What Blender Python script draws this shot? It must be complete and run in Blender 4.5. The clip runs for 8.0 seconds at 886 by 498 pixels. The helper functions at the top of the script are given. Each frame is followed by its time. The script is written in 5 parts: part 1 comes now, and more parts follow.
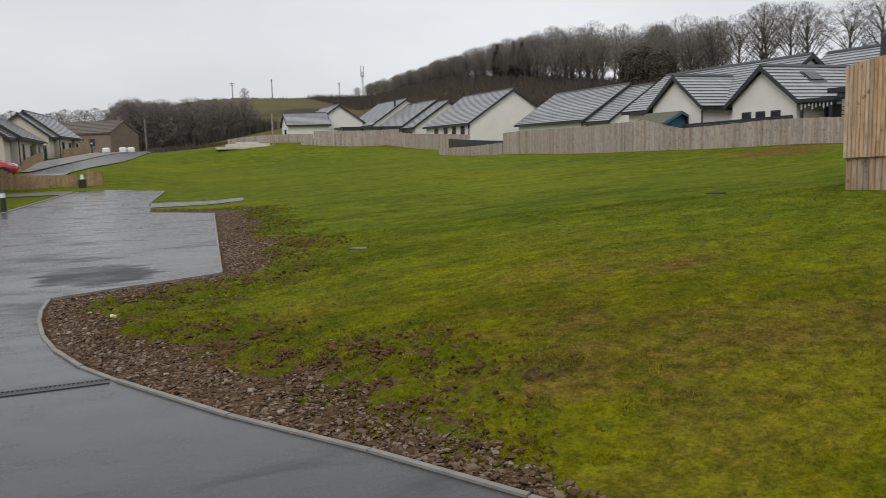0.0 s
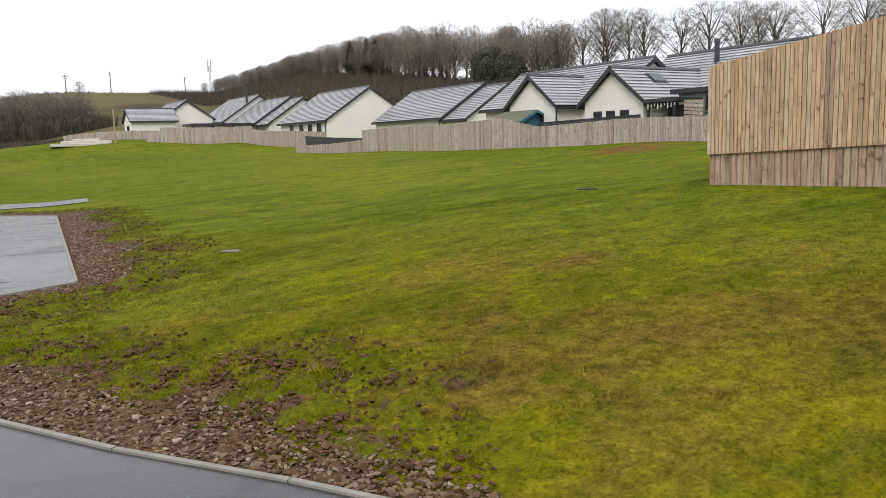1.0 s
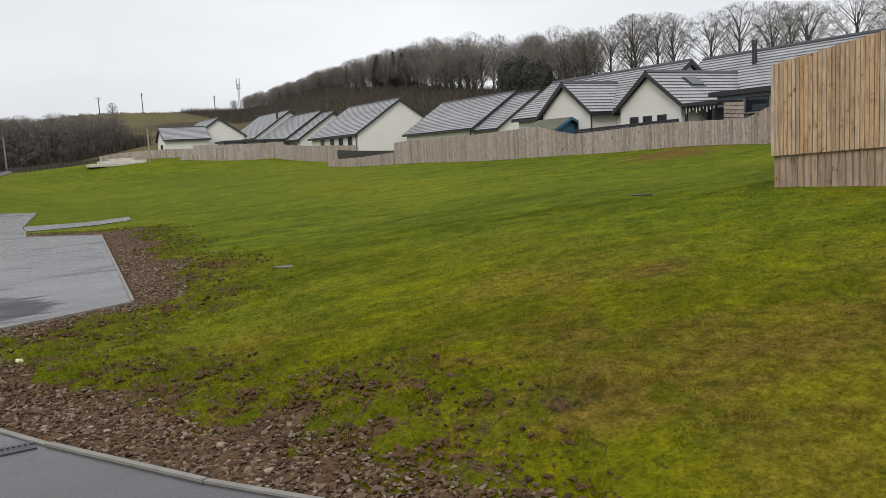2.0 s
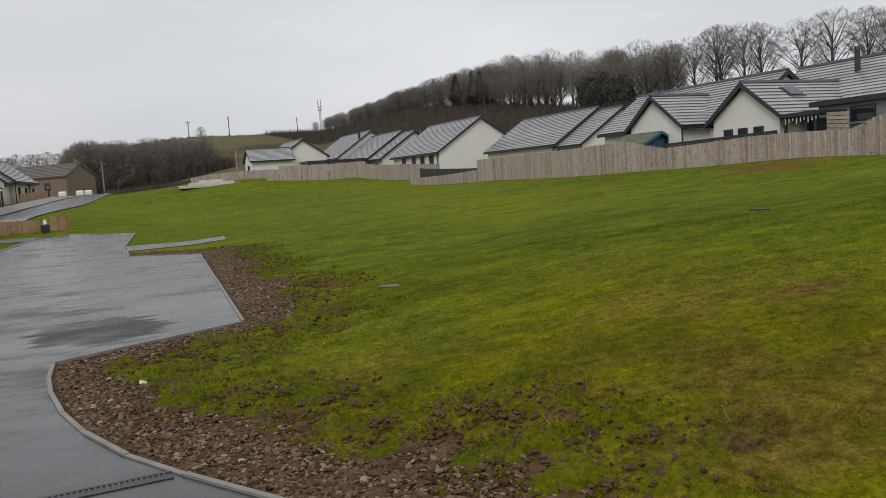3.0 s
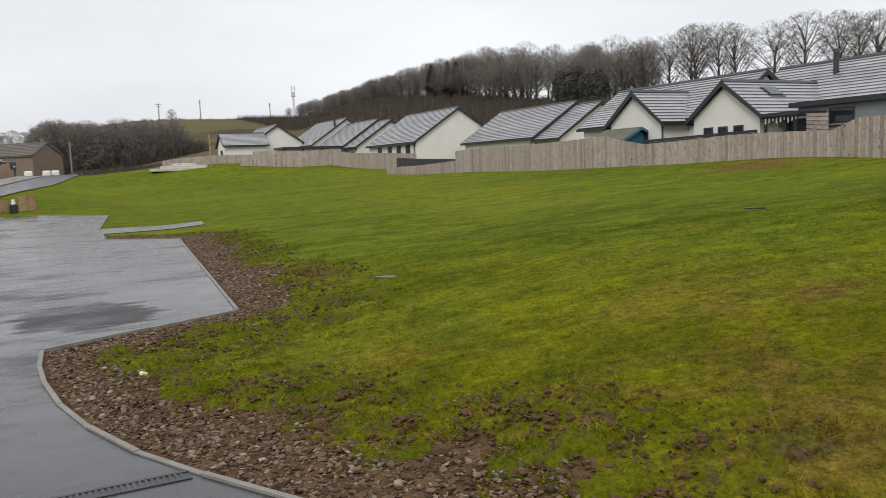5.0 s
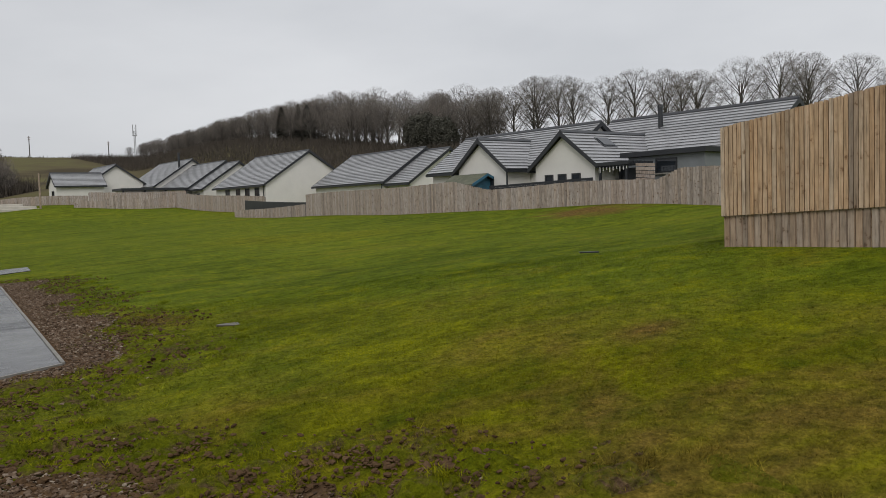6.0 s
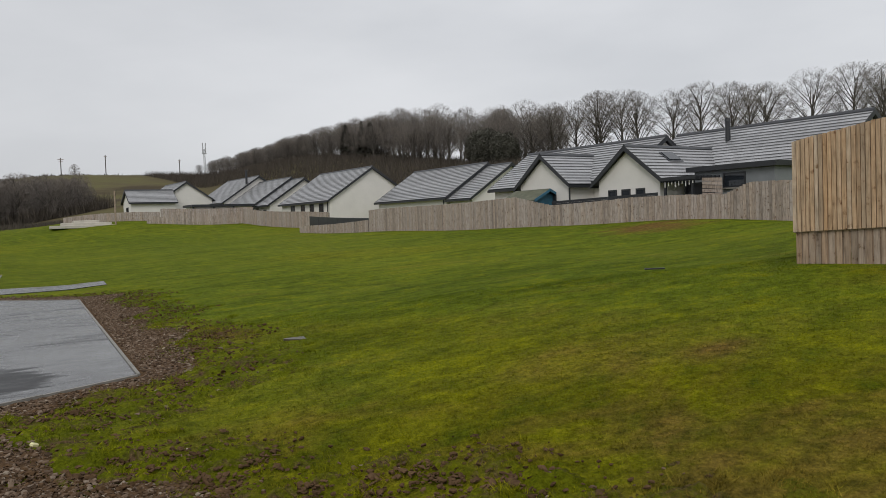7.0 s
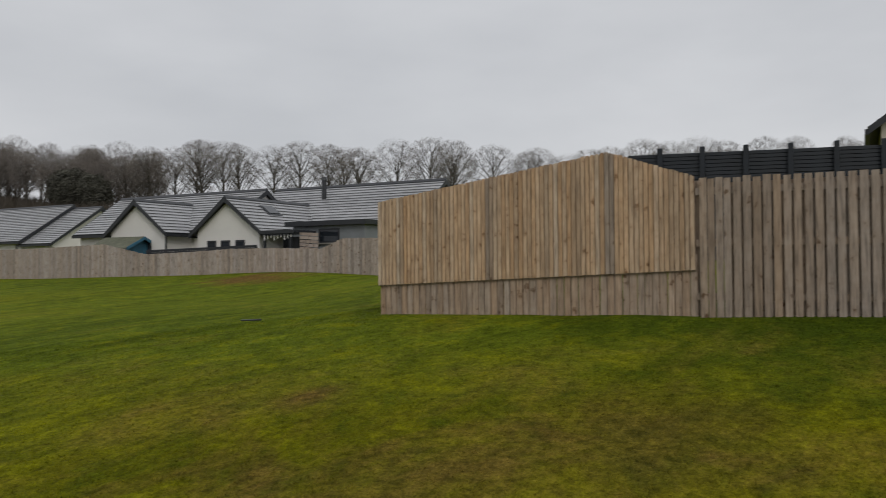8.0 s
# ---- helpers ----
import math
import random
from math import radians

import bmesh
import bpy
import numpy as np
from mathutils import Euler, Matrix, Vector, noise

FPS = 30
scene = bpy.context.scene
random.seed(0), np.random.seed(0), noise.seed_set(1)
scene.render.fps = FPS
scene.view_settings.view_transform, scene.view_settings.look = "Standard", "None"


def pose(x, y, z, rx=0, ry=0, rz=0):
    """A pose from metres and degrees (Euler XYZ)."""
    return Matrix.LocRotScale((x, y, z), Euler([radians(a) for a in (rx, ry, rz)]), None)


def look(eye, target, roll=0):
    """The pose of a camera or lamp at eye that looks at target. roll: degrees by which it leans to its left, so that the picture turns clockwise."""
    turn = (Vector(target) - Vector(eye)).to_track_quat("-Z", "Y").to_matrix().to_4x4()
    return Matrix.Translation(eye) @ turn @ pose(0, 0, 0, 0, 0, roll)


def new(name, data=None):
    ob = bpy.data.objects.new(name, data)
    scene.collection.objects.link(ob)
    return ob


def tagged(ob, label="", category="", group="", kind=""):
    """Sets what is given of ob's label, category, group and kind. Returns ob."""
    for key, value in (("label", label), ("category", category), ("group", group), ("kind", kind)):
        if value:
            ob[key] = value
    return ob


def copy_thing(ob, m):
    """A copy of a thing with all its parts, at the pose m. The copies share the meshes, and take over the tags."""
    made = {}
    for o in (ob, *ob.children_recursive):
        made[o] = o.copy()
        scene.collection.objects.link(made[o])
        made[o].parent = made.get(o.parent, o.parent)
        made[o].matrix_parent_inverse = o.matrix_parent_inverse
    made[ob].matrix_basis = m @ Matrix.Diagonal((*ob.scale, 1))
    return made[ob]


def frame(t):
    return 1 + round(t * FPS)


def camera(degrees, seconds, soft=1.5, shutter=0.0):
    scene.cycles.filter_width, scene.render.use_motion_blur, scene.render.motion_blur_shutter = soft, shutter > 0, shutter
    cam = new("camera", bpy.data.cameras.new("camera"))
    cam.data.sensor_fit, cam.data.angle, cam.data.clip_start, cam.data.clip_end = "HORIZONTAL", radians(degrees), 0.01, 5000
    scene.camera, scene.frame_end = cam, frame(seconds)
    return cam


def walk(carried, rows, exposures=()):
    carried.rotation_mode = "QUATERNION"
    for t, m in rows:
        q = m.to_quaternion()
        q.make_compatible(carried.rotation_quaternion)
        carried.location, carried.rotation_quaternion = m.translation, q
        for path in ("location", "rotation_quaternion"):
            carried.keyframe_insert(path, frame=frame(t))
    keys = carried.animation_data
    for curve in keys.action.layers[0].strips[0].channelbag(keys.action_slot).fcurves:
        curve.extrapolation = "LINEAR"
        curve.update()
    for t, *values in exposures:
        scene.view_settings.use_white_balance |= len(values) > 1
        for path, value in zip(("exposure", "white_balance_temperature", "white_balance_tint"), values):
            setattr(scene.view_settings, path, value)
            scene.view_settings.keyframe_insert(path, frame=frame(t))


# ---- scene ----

# x runs across the estate, y along its streets, z up; the camera starts above the origin
cam = camera(58.6, 8.0, soft=0.55, shutter=0.1)
PATH = [
    (0.0, (0.0, 0.0, 1.607, 82.741, 1.664, -22.42)),
    (0.2, (-0.05, 0.08, 1.603, 82.592, 1.525, -27.07)),
    (0.5, (-0.09, 0.23, 1.598, 82.37, 1.415, -31.44)),
    (1.0, (-0.16, 0.49, 1.596, 82.291, 1.564, -32.909)),
    (1.2, (-0.2, 0.57, 1.596, 82.375, 1.9, -32.853)),
    (2.5, (-0.43, 1.2, 1.576, 83.879, 3.527, -28.783)),
    (3.0, (-0.54, 1.46, 1.578, 84.778, 3.856, -25.416)),
    (3.5, (-0.65, 1.68, 1.584, 85.365, 4.077, -19.969)),
    (4.0, (-0.79, 1.77, 1.604, 85.498, 3.928, -15.391)),
    (4.5, (-0.85, 1.81, 1.598, 84.523, 3.258, -18.567)),
    (5.0, (-0.78, 1.83, 1.587, 83.987, 2.279, -27.415)),
    (5.2, (-0.76, 1.83, 1.591, 84.196, 1.951, -31.488)),
    (6.3, (-0.74, 1.72, 1.624, 87.286, 2.005, -38.201)),
    (6.5, (-0.76, 1.74, 1.627, 87.635, 1.959, -37.293)),
    (7.0, (-0.78, 1.73, 1.626, 87.995, 1.927, -33.629)),
    (7.5, (-0.78, 1.68, 1.612, 88.735, 1.27, -41.626)),
    (7.7, (-0.75, 1.69, 1.603, 89.578, 0.894, -49.65)),
    (7.9, (-0.73, 1.71, 1.601, 90.655, 0.557, -58.159)),
    (8.0, (-0.72, 1.73, 1.605, 91.177, 0.491, -62.052)),
]
EXPOSURES = [(0.0, 0.45), (0.5, 0.67), (1.0, 1.02), (1.2, 0.99), (2.3, 0.52), (2.5, 0.47), (3.0, 0.32), (3.5, 0.35), (3.7, 0.1), (4.0, 0.17), (4.5, 0.45), (5.0, 0.67), (5.2, 0.62), (6.3, 0.15), (7.0, 0.25), (7.5, 0.34), (8.0, 0.01)]
walk(cam, [(t, pose(*p)) for t, p in PATH], EXPOSURES)

# ---------------------------------------------------------------- light
SUN_UP, SUN_TURN = radians(38), radians(225)
world = bpy.data.worlds.new("overcast_sky")
scene.world = world
world.use_nodes = True
wt = world.node_tree
wt.nodes.clear()
w_out = wt.nodes.new("ShaderNodeOutputWorld")
w_bg = wt.nodes.new("ShaderNodeBackground")
w_sky = wt.nodes.new("ShaderNodeTexSky")
w_sky.sky_type = "NISHITA"
w_sky.sun_disc = False
w_sky.sun_elevation, w_sky.sun_rotation = SUN_UP, SUN_TURN
w_sky.air_density, w_sky.dust_density = 1.0, 4.0
# cloud deck: thick even grey with soft darker banks, over the clear sky
w_co = wt.nodes.new("ShaderNodeTexCoord")
w_map = wt.nodes.new("ShaderNodeMapping")
w_map.inputs["Scale"].default_value = (1.2, 1.2, 3.5)
w_noise = wt.nodes.new("ShaderNodeTexNoise")
w_noise.inputs["Scale"].default_value = 1.6
w_noise.inputs["Detail"].default_value = 5
w_ramp = wt.nodes.new("ShaderNodeValToRGB")
w_ramp.color_ramp.elements[0].position, w_ramp.color_ramp.elements[0].color = 0.32, (6.3, 6.45, 6.75, 1)
w_ramp.color_ramp.elements[1].position, w_ramp.color_ramp.elements[1].color = 0.72, (8.0, 8.1, 8.35, 1)
w_mix = wt.nodes.new("ShaderNodeMix")
w_mix.data_type = "RGBA"
w_mix.inputs[0].default_value = 0.93
wt.links.new(w_co.outputs["Generated"], w_map.inputs["Vector"])
wt.links.new(w_map.outputs[0], w_noise.inputs["Vector"])
wt.links.new(w_noise.outputs["Fac"], w_ramp.inputs["Fac"])
wt.links.new(w_sky.outputs[0], w_mix.inputs[6])
wt.links.new(w_ramp.outputs[0], w_mix.inputs[7])
w_sep = wt.nodes.new("ShaderNodeSeparateXYZ")
w_range = wt.nodes.new("ShaderNodeMapRange")
w_range.inputs["From Min"].default_value, w_range.inputs["From Max"].default_value = 0.3, 1.0
w_range.inputs["To Min"].default_value, w_range.inputs["To Max"].default_value = 1.0, 1.5
w_mul = wt.nodes.new("ShaderNodeVectorMath")
w_mul.operation = "SCALE"
wt.links.new(w_co.outputs["Generated"], w_sep.inputs[0])
wt.links.new(w_sep.outputs[2], w_range.inputs["Value"])
wt.links.new(w_mix.outputs[2], w_mul.inputs[0])
# the cloud is a little thinner towards the east
w_east = wt.nodes.new("ShaderNodeMapRange")
w_east.inputs["From Min"].default_value, w_east.inputs["From Max"].default_value = -0.3, 0.7
w_east.inputs["To Min"].default_value, w_east.inputs["To Max"].default_value = 0.87, 1.0
w_both = wt.nodes.new("ShaderNodeMath")
w_both.operation = "MULTIPLY"
wt.links.new(w_sep.outputs[0], w_east.inputs["Value"])
wt.links.new(w_east.outputs[0], w_both.inputs[0])
wt.links.new(w_range.outputs[0], w_both.inputs[1])
wt.links.new(w_both.outputs[0], w_mul.inputs["Scale"])
wt.links.new(w_mul.outputs[0], w_bg.inputs["Color"])
w_bg.inputs["Strength"].default_value = 0.085
wt.links.new(w_bg.outputs[0], w_out.inputs["Surface"])
sun = new("sun", bpy.data.lights.new("sun", "SUN"))
sun.data.energy, sun.data.angle, sun.data.color = 0.75, radians(25), (1, 0.97, 0.93)
sun.matrix_world = look((0, 0, 50), (0 - math.sin(SUN_TURN) * 10, 0 - math.cos(SUN_TURN) * 10, 50 - math.tan(SUN_UP) * 10))


# ---------------------------------------------------------------- materials
def mat(name, build):
    m = bpy.data.materials.new(name)
    m.use_nodes = True
    nt = m.node_tree
    bsdf = nt.nodes["Principled BSDF"]
    build(nt, bsdf)
    return m


def node(nt, kind, **values):
    n = nt.nodes.new(kind)
    for k, v in values.items():
        n.inputs[k.replace("_", " ")].default_value = v
    return n


def place_of(nt, scale=(1, 1, 1)):
    g = nt.nodes.new("ShaderNodeNewGeometry")
    mp = nt.nodes.new("ShaderNodeMapping")
    mp.inputs["Scale"].default_value = scale
    nt.links.new(g.outputs["Position"], mp.inputs["Vector"])
    return mp.outputs[0]


def noise_of(nt, vec, scale, detail=4, rough=0.55, distortion=0.0):
    n = node(nt, "ShaderNodeTexNoise", Scale=scale, Detail=detail, Roughness=rough, Distortion=distortion)
    nt.links.new(vec, n.inputs["Vector"])
    return n.outputs["Fac"]


def ramp_of(nt, fac, stops):
    r = nt.nodes.new("ShaderNodeValToRGB")
    e = r.color_ramp.elements
    while len(e) < len(stops):
        e.new(0.5)
    for el, (p, c) in zip(e, stops):
        el.position = p
        el.color = (*c, 1) if len(c) == 3 else c
    nt.links.new(fac, r.inputs["Fac"])
    return r.outputs["Color"]


def grey(v):
    return (v, v, v)


def blend(nt, fac, a, b, kind="MIX"):
    m = nt.nodes.new("ShaderNodeMix")
    m.data_type, m.blend_type = "RGBA", kind
    for sock, val in ((m.inputs[0], fac), (m.inputs[6], a), (m.inputs[7], b)):
        if isinstance(val, (int, float)):
            sock.default_value = val
        elif isinstance(val, tuple):
            sock.default_value = (*val, 1)
        else:
            nt.links.new(val, sock)
    return m.outputs[2]


def bump_of(nt, bsdf, height, strength, distance):
    b = node(nt, "ShaderNodeBump", Strength=strength, Distance=distance)
    nt.links.new(height, b.inputs["Height"])
    nt.links.new(b.outputs[0], bsdf.inputs["Normal"])


def simple(name, color, rough=0.6, var=0.12, scale=3.0, metal=0.0, bump=0.0, bump_scale=40.0):
    """Plain painted or cast surface with stains at two scales."""
    def build(nt, bsdf):
        p = place_of(nt)
        a = noise_of(nt, p, scale, 5)
        b = noise_of(nt, p, scale * 9, 3)
        lo, hi = tuple(c * (1 - var) for c in color), tuple(min(1, c * (1 + var)) for c in color)
        c1 = ramp_of(nt, a, [(0.3, lo), (0.7, hi)])
        c2 = ramp_of(nt, b, [(0.25, grey(1 - var * 0.6)), (0.75, grey(1.0))])
        nt.links.new(blend(nt, 1.0, c1, c2, "MULTIPLY"), bsdf.inputs["Base Color"])
        bsdf.inputs["Roughness"].default_value = rough
        bsdf.inputs["Metallic"].default_value = metal
        if bump:
            bump_of(nt, bsdf, noise_of(nt, p, bump_scale, 3), 0.6, bump)
    return mat(name, build)


def turf_colour(nt):
    """Moss, thin lawn and bare soil mixed at several scales; the same field colours ground and blades."""
    p = place_of(nt)
    big = noise_of(nt, p, 0.3, 6, 0.62, 0.3)
    mid = noise_of(nt, place_of(nt, (0.6, 1.0, 1.0)), 0.75, 6, 0.68, 0.5)
    fine = noise_of(nt, p, 9.0, 4, 0.7)
    near_green = ramp_of(nt, big, [(0.3, (0.092, 0.098, 0.004)), (0.46, (0.131, 0.129, 0.005)), (0.56, (0.147, 0.14, 0.004)), (0.7, (0.176, 0.158, 0.004))])
    broad = noise_of(nt, p, 0.11, 3, 0.5, 0.2)
    lush = ramp_of(nt, broad, [(0.35, (0.088, 0.12, 0.008)), (0.55, (0.11, 0.139, 0.009)), (0.7, (0.15, 0.158, 0.009))])
    along = nt.nodes.new("ShaderNodeVectorMath")
    along.operation, along.inputs[1].default_value = "DOT_PRODUCT", (1.1, 0.55, 0)
    nt.links.new(p, along.inputs[0])
    step = node(nt, "ShaderNodeMapRange", From_Min=7.5, From_Max=12.5)
    nt.links.new(along.outputs["Value"], step.inputs["Value"])
    apart = nt.nodes.new("ShaderNodeSeparateXYZ")
    nt.links.new(p, apart.inputs[0])
    north = node(nt, "ShaderNodeMapRange", From_Min=6.0, From_Max=9.0, To_Min=0.0, To_Max=0.65)
    nt.links.new(apart.outputs[1], north.inputs["Value"])
    moist = nt.nodes.new("ShaderNodeMath")
    moist.operation = "MAXIMUM"
    nt.links.new(step.outputs[0], moist.inputs[0])
    nt.links.new(north.outputs[0], moist.inputs[1])
    green = blend(nt, moist.outputs[0], near_green, lush)
    moss = noise_of(nt, place_of(nt, (0.8, 1.0, 1.0)), 1.9, 6, 0.72, 0.35)
    track = noise_of(nt, place_of(nt, (0.22, 1.5, 1.0)), 1.1, 5, 0.65, 0.2)
    green = blend(nt, 1.0, green, ramp_of(nt, mid, [(0.3, grey(0.72)), (0.5, grey(1.0)), (0.7, grey(1.3))]), "MULTIPLY")
    green = blend(nt, ramp_of(nt, moss, [(0.34, grey(0.75)), (0.5, grey(0.0))]), green, (0.062, 0.083, 0.004))
    green = blend(nt, ramp_of(nt, moss, [(0.51, grey(0.0)), (0.66, grey(0.75))]), green, (0.188, 0.19, 0.004))
    green = blend(nt, 1.0, green, ramp_of(nt, track, [(0.32, grey(0.83)), (0.5, grey(1.0)), (0.68, grey(1.13))]), "MULTIPLY")
    # darker green by the tall fence, the damp shade there put into the colour
    fence_shade = nt.nodes.new("ShaderNodeMapping")
    fence_shade.inputs["Location"].default_value = (-9.6 / 6.4, -2.0 / 8.0, 0)
    fence_shade.inputs["Scale"].default_value = (1 / 6.4, 1 / 8.0, 0)
    nt.links.new(p, fence_shade.inputs["Vector"])
    fence_shade_far = nt.nodes.new("ShaderNodeVectorMath")
    fence_shade_far.operation = "LENGTH"
    nt.links.new(fence_shade.outputs[0], fence_shade_far.inputs[0])
    fence_shade_rag = nt.nodes.new("ShaderNodeMath")
    nt.links.new(fence_shade_far.outputs["Value"], fence_shade_rag.inputs[0])
    nt.links.new(mid, fence_shade_rag.inputs[1])
    green = blend(nt, ramp_of(nt, fence_shade_rag.outputs[0], [(0.6, grey(0.8)), (1.0, grey(0.0))]), green, (0.036, 0.059, 0.004))
    dry = ramp_of(nt, fine, [(0.3, (0.085, 0.05, 0.016)), (0.7, (0.185, 0.108, 0.03))])
    bare = ramp_of(nt, mid, [(0.46, grey(0.0)), (0.64, grey(0.66))])
    bare = blend(nt, moist.outputs[0], bare, ramp_of(nt, mid, [(0.55, grey(0.0)), (0.74, grey(0.4))]))
    for cx, cy, rx, ry, k in ((24.0, 23.5, 6.5, 5.0, 0.95), (4.9, 3.2, 3.0, 2.4, 0.42), (4.4, 0.6, 2.2, 2.2, 0.45), (5.0, 6.2, 1.3, 0.9, 0.8), (2.9, 13.0, 0.9, 3.0, 0.6)):
        worn = nt.nodes.new("ShaderNodeMapping")
        worn.inputs["Location"].default_value = (-cx / rx, -cy / ry, 0)
        worn.inputs["Scale"].default_value = (1 / rx, 1 / ry, 0)
        nt.links.new(p, worn.inputs["Vector"])
        far = nt.nodes.new("ShaderNodeVectorMath")
        far.operation = "LENGTH"
        nt.links.new(worn.outputs[0], far.inputs[0])
        rag = nt.nodes.new("ShaderNodeMath")
        nt.links.new(far.outputs["Value"], rag.inputs[0])
        nt.links.new(mid, rag.inputs[1])
        bare = blend(nt, 1.0, bare, ramp_of(nt, rag.outputs[0], [(0.6, grey(k)), (1.0, grey(0.0))]), "LIGHTEN")
    col = blend(nt, bare, green, dry)
    crumb = noise_of(nt, p, 34.0, 4, 0.7)
    col = blend(nt, 1.0, col, ramp_of(nt, crumb, [(0.3, grey(0.6)), (0.7, grey(1.35))]), "MULTIPLY")
    return blend(nt, 1.0, col, ramp_of(nt, fine, [(0.27, grey(0.55)), (0.5, grey(1.0)), (0.73, grey(1.35))]), "MULTIPLY"), blend(nt, 0.45, fine, crumb), mid


def build_turf(nt, bsdf):
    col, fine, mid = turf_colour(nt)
    g = nt.nodes.new("ShaderNodeNewGeometry")
    sep = nt.nodes.new("ShaderNodeSeparateXYZ")
    nt.links.new(g.outputs["Position"], sep.inputs[0])
    # heath and scrub on the far hill
    far = node(nt, "ShaderNodeMapRange", From_Min=92.0, From_Max=140.0)
    nt.links.new(sep.outputs[1], far.inputs["Value"])
    p = place_of(nt)
    heath = ramp_of(nt, noise_of(nt, p, 0.03, 5, 0.6), [(0.38, (0.065, 0.052, 0.032)), (0.46, (0.1, 0.084, 0.045)), (0.58, (0.115, 0.106, 0.046)), (0.68, (0.085, 0.068, 0.042))])
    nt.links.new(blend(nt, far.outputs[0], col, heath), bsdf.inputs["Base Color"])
    bsdf.inputs["Roughness"].default_value = 0.9
    bsdf.inputs["Specular IOR Level"].default_value = 0.03
    bump_of(nt, bsdf, fine, 1.0, 0.05)


def build_blade(nt, bsdf):
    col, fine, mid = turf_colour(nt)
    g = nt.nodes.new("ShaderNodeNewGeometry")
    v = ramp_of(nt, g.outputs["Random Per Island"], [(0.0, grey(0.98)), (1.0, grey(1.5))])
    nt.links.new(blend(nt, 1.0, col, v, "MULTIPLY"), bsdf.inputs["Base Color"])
    bsdf.inputs["Roughness"].default_value = 0.8
    bsdf.inputs["Specular IOR Level"].default_value = 0.02


def build_churn(nt, bsdf):
    """Torn turf: moss and grass broken by bare reddish soil."""
    p = place_of(nt)
    a = noise_of(nt, p, 3.2, 6, 0.72, 0.4)
    f = noise_of(nt, p, 26.0, 4, 0.7)
    lawn = turf_colour(nt)[0]
    green = blend(nt, 0.55, lawn, ramp_of(nt, noise_of(nt, p, 1.4, 4, 0.6), [(0.35, (0.07, 0.086, 0.006)), (0.65, (0.11, 0.13, 0.005))]))
    soil = ramp_of(nt, f, [(0.3, (0.05, 0.03, 0.016)), (0.7, (0.14, 0.09, 0.05))])
    c = blend(nt, ramp_of(nt, a, [(0.37, grey(0.0)), (0.5, grey(1.0))]), soil, green)
    nt.links.new(blend(nt, 1.0, c, ramp_of(nt, f, [(0.28, grey(0.5)), (0.72, grey(1.35))]), "MULTIPLY"), bsdf.inputs["Base Color"])
    bsdf.inputs["Roughness"].default_value = 0.9
    bsdf.inputs["Specular IOR Level"].default_value = 0.02
    bump_of(nt, bsdf, f, 1.0, 0.04)


def build_tarmac(nt, bsdf):
    p = place_of(nt)
    grain = noise_of(nt, p, 160.0, 2)
    patch = noise_of(nt, place_of(nt, (0.6, 1.0, 1.0)), 0.6, 6, 0.68, 0.5)
    streak = noise_of(nt, place_of(nt, (0.5, 1.5, 1.0)), 2.1, 6, 0.7, 0.6)
    wet = blend(nt, 0.4, patch, streak)
    c = ramp_of(nt, grain, [(0.3, grey(0.026)), (0.7, (0.057, 0.056, 0.058))])
    c = blend(nt, 1.0, c, ramp_of(nt, patch, [(0.35, grey(0.75)), (0.65, grey(1.1))]), "MULTIPLY")
    spots = noise_of(nt, p, 38.0, 3, 0.7)
    c = blend(nt, 1.0, c, ramp_of(nt, spots, [(0.3, grey(0.7)), (0.7, grey(1.25))]), "MULTIPLY")
    r = ramp_of(nt, wet, [(0.38, grey(0.5)), (0.47, grey(0.27)), (0.6, grey(0.11))])
    # damp matt patch at the mouth of the lay-by
    g = nt.nodes.new("ShaderNodeMapping")
    g.inputs["Location"].default_value = (0.32, -7.6, 0)
    g.inputs["Scale"].default_value = (0.9, 0.64, 1)
    nt.links.new(p, g.inputs["Vector"])
    ln = nt.nodes.new("ShaderNodeVectorMath")
    ln.operation = "LENGTH"
    nt.links.new(g.outputs[0], ln.inputs[0])
    sm = nt.nodes.new("ShaderNodeMath")
    nt.links.new(ln.outputs["Value"], sm.inputs[0])
    nt.links.new(streak, sm.inputs[1])
    half = nt.nodes.new("ShaderNodeMath")
    half.operation, half.inputs[1].default_value = "MULTIPLY", 0.5
    nt.links.new(sm.outputs[0], half.inputs[0])
    damp = ramp_of(nt, half.outputs[0], [(0.55, grey(1.0)), (0.62, grey(0.0))])
    worn = ramp_of(nt, noise_of(nt, place_of(nt, (0.8, 1.2, 1.0)), 1.3, 5, 0.7), [(0.3, grey(0.4)), (0.55, grey(1.0))])
    damp = blend(nt, 1.0, damp, worn, "MULTIPLY")
    r = blend(nt, damp, r, grey(0.62))
    nt.links.new(blend(nt, damp, c, (0.014, 0.014, 0.014)), bsdf.inputs["Base Color"])
    nt.links.new(r, bsdf.inputs["Roughness"])
    bump_of(nt, bsdf, blend(nt, 0.5, grain, spots), 0.3, 0.005)


